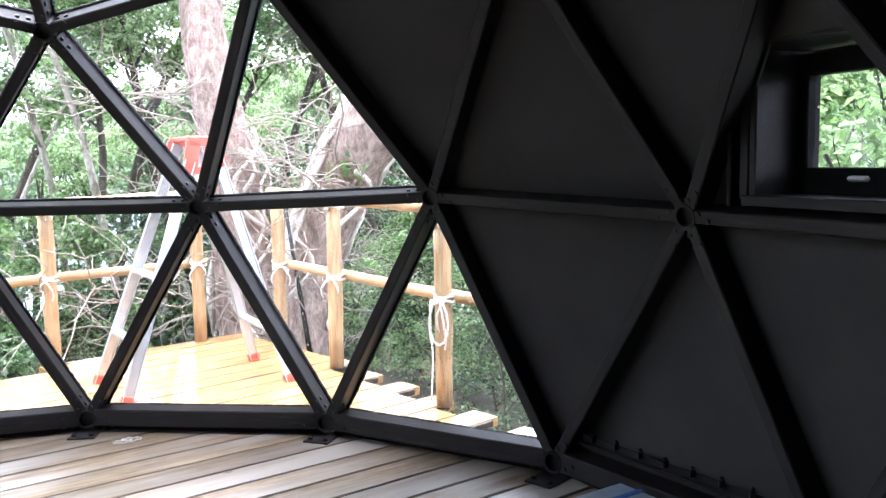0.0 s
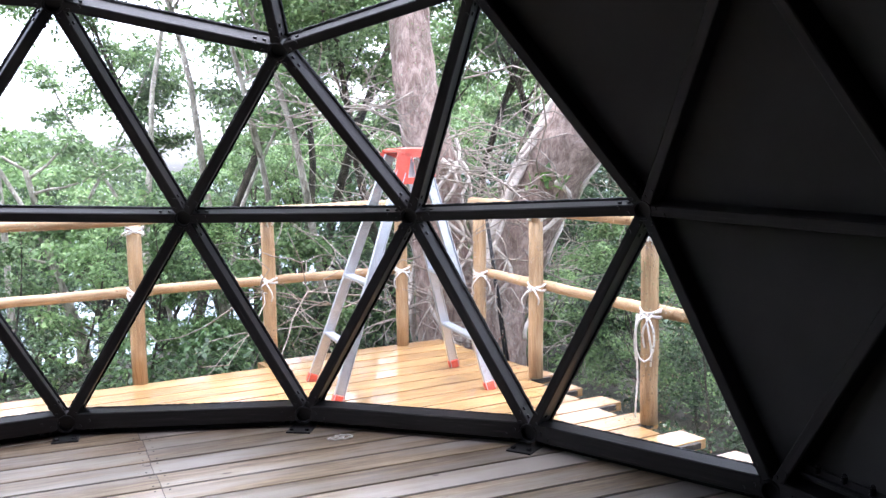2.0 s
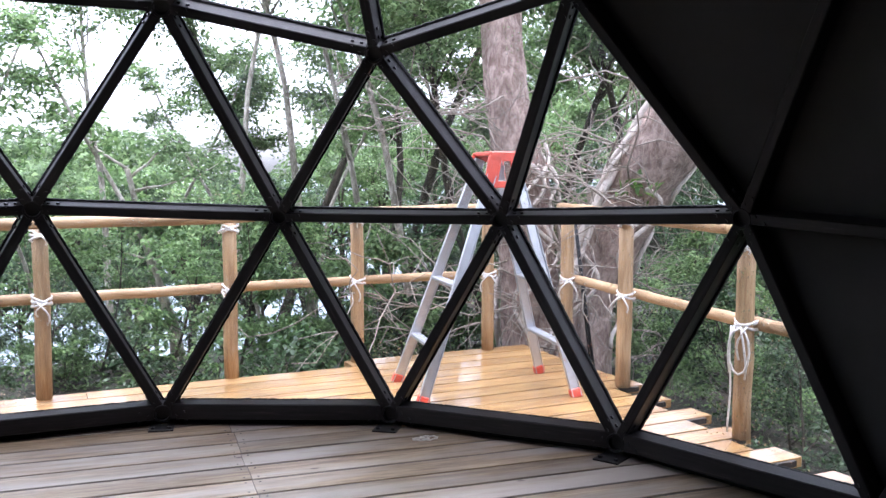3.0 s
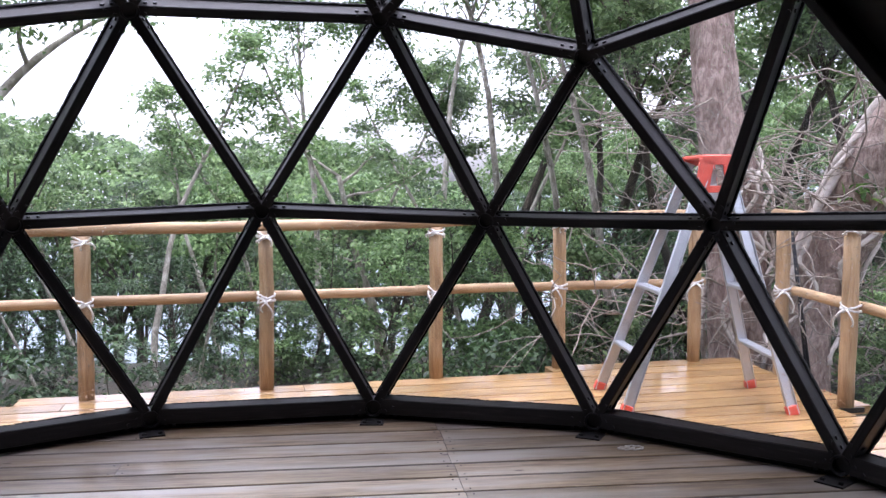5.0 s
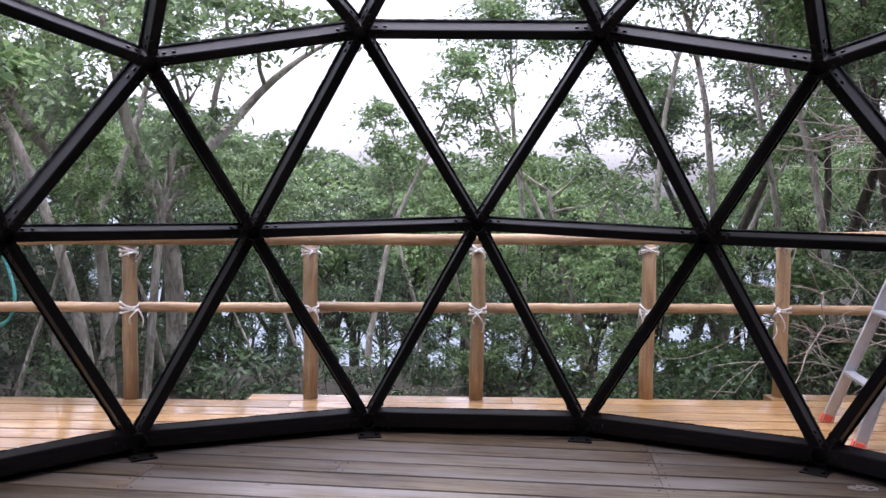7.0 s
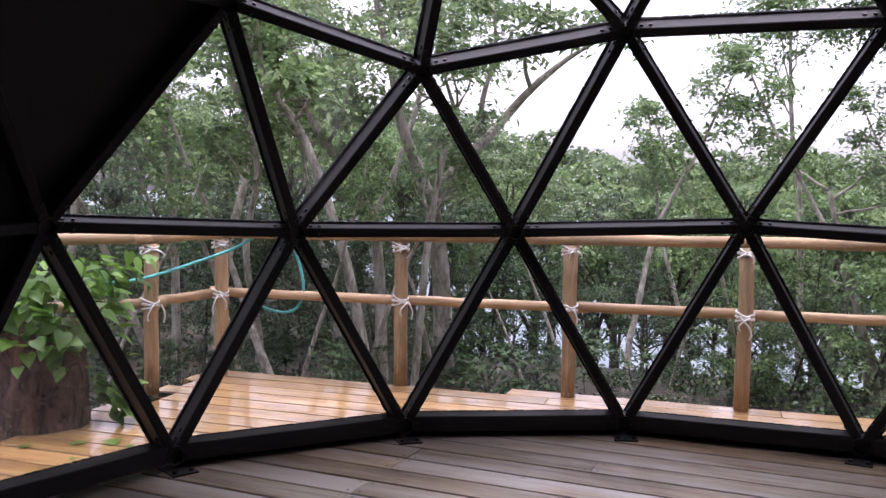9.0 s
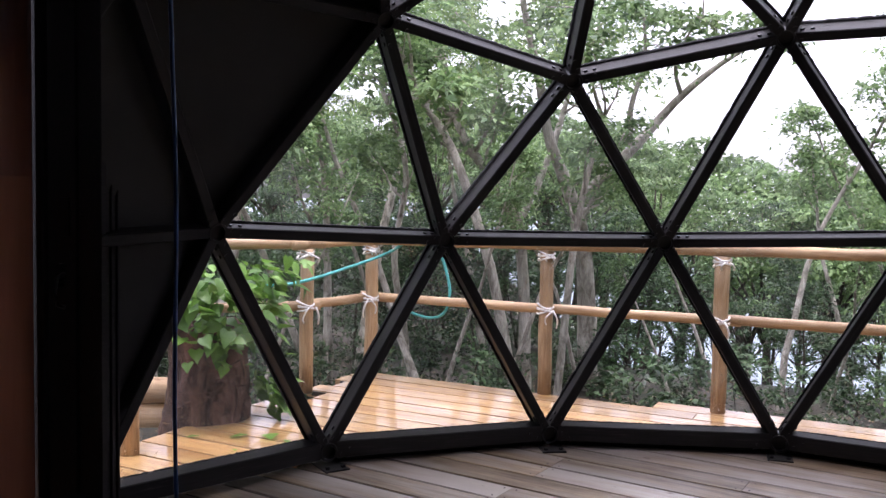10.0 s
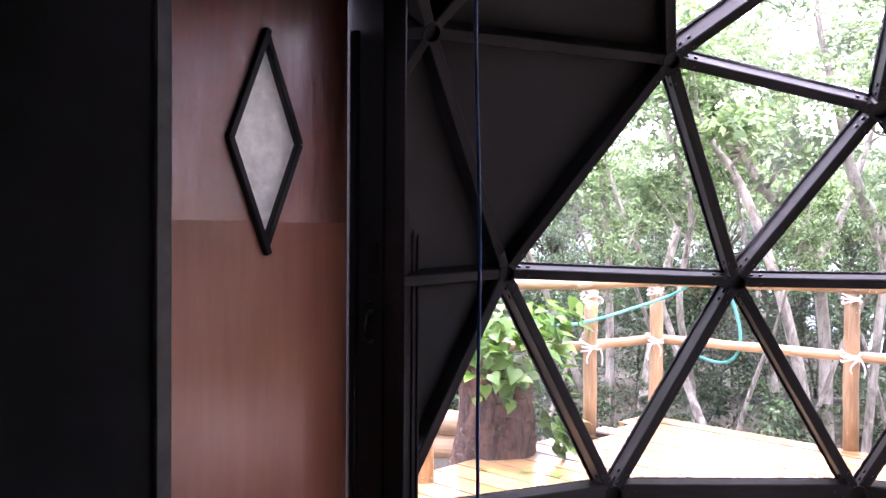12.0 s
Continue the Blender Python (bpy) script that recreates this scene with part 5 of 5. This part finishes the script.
def build_slanting_trees():
    """Pale crooked trunks between the railing and the woods."""
    rng, nrng = random.Random(71), np.random.default_rng(71)
    plans = [
        (8.4, 0.062, [(151.0, -15), (151.1, -11.2), (152.6, -4.1), (155.1, 3.1), (157.4, 6.8), (159.5, 11)]),
        (9.2, 0.075, [(149.8, -15), (149.9, -11), (150.4, -3), (152.1, 1.0), (154.6, 4.6), (156, 10)]),
        (9.0, 0.05, [(147.9, -15), (147.6, -11), (147.0, -3.8), (146.3, 1.0), (145.2, 5.5)]),
        (9.4, 0.05, [(163.4, -15), (163.2, -9), (163.3, -2.4), (163.7, 2.8), (165.0, 8.5), (165.3, 13)]),
        (8.8, 0.045, [(158.6, -15), (158.0, -10), (158.9, -4), (158.2, 2), (160.0, 7.5)]),
        (8.2, 0.05, [(170.3, -15), (170.6, -9), (169.2, -2), (170.4, 4), (168.5, 10)]),
        (9.6, 0.06, [(176.5, -15), (176.0, -8), (177.4, 0), (176.2, 7), (178, 13)]),
        (10.5, 0.06, [(119.0, -13), (119.1, -10), (120.2, -6), (120.8, -3.2), (121.6, 0.5)]),
        (10.0, 0.05, [(106.4, -13), (106.6, -8), (107.2, -1.4), (108.2, 4), (109.4, 9)]),
    ]
    for r, w, rows in plans:
        t = thing("slanting_tree", None, "crooked pale-grey trunk with a sparse feathery crown", "tree", "woodland trees")
        g = Gather()
        n = len(rows)
        pts, rad = smooth(*along([(az, r, 1.26 + r * math.tan(radians(el)), w * (1 - 0.6 * i / n)) for i, (az, el) in enumerate(rows)]), 18)
        g.tube(pts, rad, 9, 0.15)
        tips = []
        for k in range(7):
            i = rng.randint(10, 18)
            az = rng.uniform(0, 6.3)
            lp = limb_path(pts[i], (math.cos(az), math.sin(az), rng.uniform(0.2, 0.9)), rng.uniform(0.6, 1.3), rng, 0.35, 0.1, 6)
            g.tube(lp, [max(0.004, w * 0.35 * (1 - q / 7)) for q in range(7)], 6)
            tips += [lp[4], lp[5], lp[6]]
        put_mesh("trunk", g.mesh("trunk", M_BARK_PALE), t)
        pts, ways = sprays(tips, 75, 0.42, rng, nrng)
        put_mesh("crown", leaves_mesh("crown", pts, 0.1, M_LEAF_MID, nrng, 0.9, aim=ways), t)


build_slanting_trees()


def rough_trunk(g, path, rad, segs=40):
    """A thick trunk with flutes, burls and rough bark, added to g."""
    o = len(g.verts)
    for i, p in enumerate(path):
        d = (path[min(len(path) - 1, i + 1)] - path[max(0, i - 1)]).normalized()
        u = d.cross(Vector((0.2, 0.97, 0.1))).normalized()
        w = d.cross(u)
        for k in range(segs):
            t = 2 * math.pi * k / segs
            q = p + (u * math.cos(t) + w * math.sin(t)) * rad[i]
            flute = 0.06 * math.sin(5 * t + 2.5 * noise.noise(q * 0.8)) * max(0.25, 1 - i / len(path) * 1.5)
            big = 0.12 * noise.noise(q * 1.9)
            fine = 0.09 * abs(noise.noise(Vector((q.x * 12, q.y * 12, q.z * 6)))) + 0.05 * noise.noise(q * 22)
            g.verts.append(p + (u * math.cos(t) + w * math.sin(t)) * (rad[i] * (1 + flute + big + fine)))
    for i in range(len(path) - 1):
        for k in range(segs):
            k2 = (k + 1) % segs
            g.faces.append((o + i * segs + k, o + i * segs + k2, o + (i + 1) * segs + k2, o + (i + 1) * segs + k))


def build_old_tree():
    """The great old tree behind the railing: two thick trunks from one foot, with vines."""
    t = thing("old_tree", None, "huge old tree with two thick pinkish-grey trunks and clinging vines", "tree")
    g = Gather()

    a = smooth(*along([(95.0, 7.6, -1.2, 0.34), (95.2, 7.6, -0.15, 0.26), (95.8, 7.6, 0.65, 0.24), (96.0, 7.6, 1.2, 0.235), (97.0, 7.6, 1.82, 0.195), (97.5, 7.7, 2.5, 0.185), (98.3, 7.9, 4.5, 0.16), (99, 8.2, 8.0, 0.08)]), 70)
    b = smooth(*along([(92.3, 7.5, -1.2, 0.36), (92.0, 7.5, -0.25, 0.25), (91.6, 7.5, 0.2, 0.21), (90.3, 7.45, 0.72, 0.235), (88.8, 7.4, 1.18, 0.29), (87.2, 7.3, 1.5, 0.30), (85.5, 7.2, 1.85, 0.28), (81, 7.1, 2.9, 0.21), (76, 7.0, 4.6, 0.12)]), 70)
    rough_trunk(g, *a)
    rough_trunk(g, *b)
    put_mesh("trunk", g.mesh("trunk", M_BARK_OLD), t)
    rng = random.Random(31)
    v = Gather()
    for path, rad in (a, b):
        for k in range(8):
            ph, pitch = rng.uniform(0, 6.3), rng.uniform(-2.5, 2.5)
            pts = []
            i0, i1 = rng.randint(6, 16), rng.randint(30, 50)
            for i in range(i0, i1):
                ang = ph + pitch * (i - i0) / 26 + 0.5 * math.sin(i * 0.45 + ph)
                pts.append(path[i] + Vector((math.cos(ang), math.sin(ang), 0)) * (rad[i] * 1.22 + 0.02))
            v.tube(pts, [rng.uniform(0.012, 0.024)] * len(pts), 6, 0.2)
    # thick twisted vine up the leaning trunk, two strands
    for ph, w in ((0.0, 0.036), (2.2, 0.024), (4.1, 0.017)):
        pts, _ = smooth(*along([(az + 0.28 * math.sin(1.7 * k + ph), 7.16 + 0.05 * math.cos(1.7 * k + ph), z, w) for k, (az, z) in enumerate([(93.0, 0.35), (92.1, 0.72), (91.2, 1.08), (90.3, 1.35), (89.0, 1.6), (87.8, 1.85), (85.8, 2.2)])]), 40)
        v.tube(pts, [w] * len(pts), 8, 0.25)
    put_mesh("vines", v.mesh("vines", M_VINE), t, label="pale clinging vines")
    x, y = polar(88.3, 7.02)
    sprig = np.array((x, y, 1.2)) + np.random.default_rng(3).normal(size=(26, 3)) * np.array([0.07, 0.05, 0.06])
    put_mesh("sprig", leaves_mesh("sprig", sprig, 0.1, M_LEAF_FRESH, np.random.default_rng(4), 0.2, 2.6), t, label="fresh green sprig growing from the bark")
    # bare tangled twigs
    for k in range(36):
        src, rad = (a, b)[k % 2]
        i = rng.randint(14, 44)
        az = rng.uniform(0, 6.3)
        tw = Gather()
        lp = limb_path(src[i], (math.cos(az), math.sin(az), rng.uniform(-0.3, 0.6)), rng.uniform(1.0, 2.4), rng, 0.5, 0.0, 9)
        tw.tube(lp, [0.008 * (1 - 0.8 * q / 9) + 0.002 for q in range(10)], 5)
        for q in range(12):
            j = rng.randint(2, 8)
            az2 = rng.uniform(0, 6.3)
            sp = limb_path(lp[j], (math.cos(az2), math.sin(az2), rng.uniform(-0.5, 0.8)), rng.uniform(0.3, 1.1), rng, 0.6, 0.0, 6)
            tw.tube(sp, [0.0042 * (1 - 0.7 * s / 6) + 0.0015 for s in range(7)], 4)
        put_mesh("bare_branch", tw.mesh("bare_branch", M_TWIG), t, label="bare pale tangled branch")
    nrng = np.random.default_rng(6)
    cs = []
    for k in range(22):
        az = rng.uniform(80, 108)
        x, y = polar(az, rng.uniform(6.5, 9.5))
        cs.append(nrng.normal(size=(70, 3)) * np.array([0.5, 0.5, 0.2]) + np.array((x, y, rng.uniform(3.2, 7.0))))
    put_mesh("crown", leaves_mesh("crown", np.concatenate(cs), 0.11, M_LEAF_MID, nrng), t)


build_old_tree()


def build_stump():
    x, y = -4.2, -0.69
    t = thing("cut_tree_trunk", pose(x, y, FLOOR), "thick rough brown trunk wrapped in leafy green creeper beside the deck", "tree trunk")
    g = Gather()
    path = [(0, 0, -1.0), (0.0, 0, -0.2), (0.01, 0, 0.1), (0, 0.01, 0.3), (-0.01, 0, 0.5), (-0.02, 0.0, 0.6)]
    rough_trunk(g, *smooth(path, [0.34, 0.28, 0.25, 0.24, 0.235, 0.17], 30))
    put_mesh("trunk", g.mesh("trunk", M_BARK_STUMP), t)
    # thin roots and dry vines across the bark
    rng = random.Random(12)
    g = Gather()
    for k in range(9):
        z, a0, span, tilt = rng.uniform(0.08, 0.45), rng.uniform(-2.2, 1.2), rng.uniform(0.7, 2.0), rng.uniform(-0.12, 0.12)
        pts = [((0.262 + 0.012 * math.sin(i * 1.3)) * math.cos(a0 + span * i / 12), (0.262 + 0.012 * math.sin(i * 1.3)) * math.sin(a0 + span * i / 12), z + tilt * i / 12 + 0.012 * math.sin(i * 0.9 + k)) for i in range(13)]
        g.tube(pts, [0.007 - 0.0004 * i for i in range(13)], 6)
    put_mesh("vine", g.mesh("vine", M_BARK_STUMP), t, label="thin dry vines across the bark")
    nrng = np.random.default_rng(12)
    cs = []
    for k in range(52):
        a = rng.uniform(-1.9, 2.5)
        low = 0.42 if a > -0.4 else 0.6
        c = np.array((0.29 * math.cos(a), 0.29 * math.sin(a) + 0.05, rng.uniform(low, 0.86)))
        cs.append(nrng.normal(size=(6, 3)) * np.array([0.06, 0.09, 0.06]) + c)
    for k in range(7):
        c = np.array((0.2 + 0.012 * k, 0.31 + 0.012 * k, 0.24 - 0.03 * k))
        cs.append(nrng.normal(size=(6, 3)) * np.array([0.05, 0.05, 0.035]) + c)
    for k in range(9):
        c = np.array((0.05 + 0.02 * k, 0.30 + 0.022 * k, 0.86 + 0.05 * math.sin(k)))
        cs.append(nrng.normal(size=(4, 3)) * np.array([0.05, 0.06, 0.05]) + c)
    pts = np.concatenate(cs)
    pts[:, 2] = np.maximum(pts[:, 2], 0.07)
    put_mesh("creeper", heart_leaves("creeper", pts, 0.1, M_LEAF_FRESH, rng), t, label="large fresh green creeper leaves")
    for k, (dx, dy, z) in enumerate(((-0.45, -0.42, 0.0), (-0.5, -0.47, -0.17))):
        lg = pole("log_rail", (x + dx - 0.35, y + dy - 0.75, z), (x + dx + 0.3, y + dy + 0.62, z + 0.02), 0.085, None, seed=90 + k)
        tagged(lg, "short thick pale log lying beside the deck", "log", "logs by the trunk")


build_stump()


# ---------------------------------------------------------------- cable and hose
def build_lines():
    x, y = -0.53, -1.443
    g = Gather()
    pts = [(x + 0.01 * math.sin(i * 0.35), y + 0.034 * i / 24 + 0.004 * math.cos(i * 0.9), 3.15 - i * 0.13477) for i in range(25)]
    g.tube(pts, [0.0042] * len(pts), 7)
    tagged(put_mesh("hanging_cable", g.mesh("hanging_cable", M_BLUE)), "thin blue cable hanging from the dome to the floor", "cable")
    g = Gather()
    knots = [(-4.05, -0.5, 0.74), (-4.14, -0.31, 0.722), (-4.24, -0.13, 0.724), (-4.42, 0.11, 0.75), (-4.6, 0.36, 0.79), (-4.76, 0.6, 0.845), (-4.73, 0.72, 0.9), (-4.66, 0.82, 0.98), (-4.62, 0.89, 1.05), (-4.6, 0.99, 1.03),
             (-4.55, 1.06, 0.85), (-4.48, 1.09, 0.62), (-4.5, 1.06, 0.46), (-4.58, 0.98, 0.41), (-4.7, 0.86, 0.45), (-4.82, 0.8, 0.53), (-4.87, 0.82, 0.5)]
    knots = [(a - (0.11 if i < 5 else 0.05), b + 0.035, c - 0.025) for i, (a, b, c) in enumerate(knots)]
    pts, rad = smooth(knots, [0.011] * len(knots), 70)
    g.tube([tuple(p) for p in pts], [0.011] * len(pts), 8)
    tagged(put_mesh("garden_hose", g.mesh("garden_hose", M_TEAL)), "teal garden hose draped over the pole railing", "hose")


build_lines()


# ---------------------------------------------------------------- small things
def build_small():
    rng = random.Random(77)
    # slotted metal edge strip with clips along the wall foot
    a, b = Vector((2.19, 1.985, 0)), Vector((2.80, 0.911, 0))
    d = (b - a).normalized()
    inn = Vector((-d.y, d.x, 0))
    if inn.dot(a) > 0:
        inn = -inn
    m = Matrix((d, inn, Vector((0, 0, 1)))).transposed().to_4x4()
    if m.determinant() < 0:
        m = Matrix((d, -inn, Vector((0, 0, 1)))).transposed().to_4x4()
    m.translation = (a + b) / 2 - inn * 0.06 + Vector((0, 0, 0.085))
    strip = thing("panel_edge_strip", m, "black metal edge strip with small clips along the wall foot", "edge strip")
    part("strip", box_bm(1.02, 0.03, 0.012, 0.002), M_STEEL, strip)
    part("lip", box_bm(1.02, 0.006, 0.03, 0.001, (0, 0.012, 0.018)), M_STEEL, strip)
    for k in range(8):
        bm = box_bm(0.012, 0.03, 0.03, 0.004, (-0.44 + k * 0.125, 0, 0.03))
        box_bm(0.018, 0.018, 0.018, 0.006, (-0.44 + k * 0.125, 0, 0.05), bm)
        part("clip", bm, M_BOLT, strip, "small dark metal clip")
    # blue-grey board on the floor
    brd = thing("foam_block", pose(2.245, 1.22, FLOOR + 0.068, 0, 0, 28), "blue-grey plastic-wrapped block lying on the floor by the wall", "block")
    part("body", box_bm(0.5, 0.5, 0.134, 0.012), M_SHEET, brd)
    part("strap", box_bm(0.506, 0.03, 0.14, 0.004, (0, 0.14, 0)), M_BLUE, brd, "thin blue strap")
    # scrap of white rope
    g = Gather()
    pts = []
    for i in range(26):
        t = i / 25 * 2 * math.pi * 1.7
        pts.append((0.05 * math.cos(t) * (1 + 0.15 * i / 25) + 0.003 * i, 0.025 * math.sin(t) + 0.002 * i, 0.006 + 0.004 * (i % 2)))
    g.tube(pts, [0.0045] * len(pts), 6)
    tagged(put_mesh("rope_scrap", g.mesh("rope_scrap", M_ROPE), None, pose(0.22, 2.72, FLOOR, 0, 0, 20)), "short scrap of white rope on the floorboards", "rope")
    # fallen leaves on the deck
    nrng = np.random.default_rng(5)
    for k, (x, y) in enumerate([(-3.62, -0.62), (-3.55, -0.46), (-3.42, -0.40), (-3.70, -0.86), (-3.36, -0.7)]):
        me = leaves_mesh("fallen_leaf", [(0, 0, 0.006)], 0.13 if k < 2 else 0.07, M_LEAF_FRESH, nrng, 6.0, 1.6, 0.0)
        tagged(put_mesh("fallen_leaf", me, None, pose(x, y, FLOOR, 0, 0, k * 70)), "fresh green leaf fallen on the deck boards", "leaf", "fallen leaves")
    # stay ropes by the old tree
    g = Gather()
    for sx in (0, 0.07):
        x0, y0 = polar(92.6, 6.6)
        x1, y1 = polar(91.1 - sx * 3, 6.6)
        g.tube([(x0, y0, 1.0), (x1, y1, -0.4)], [0.012, 0.012], 6)
    tagged(put_mesh("stay_rope", g.mesh("stay_rope", M_STEEL), None), "pair of dark ropes slung down the old trunk", "rope")


build_small()


def build_screws():
    """Screw heads at the board ends, set into each board."""
    bm = bmesh.new()
    bmesh.ops.create_cone(bm, segments=8, radius1=0.0045, radius2=0.0045, depth=0.002, cap_ends=True)
    me = bpy.data.meshes.new("screw")
    bm.to_mesh(me)
    bm.free()
    me.materials.append(M_BOLT)
    d, n = frame_of(IN_DIR)
    for ob in [o for o in bpy.data.objects if o.name.startswith("floorboard")]:
        c = ob.matrix_basis.translation
        if c.dot(Vector((math.cos(radians(126)), math.sin(radians(126)), 0))) < -0.2:
            continue
        half = max(v.co.x for v in ob.data.vertices)
        for sx in (-1, 1):
            for sy in (-0.06, 0.06):
                put_mesh("screw", me, ob, pose(sx * (half - 0.03), sy, 0.0005))


build_screws()
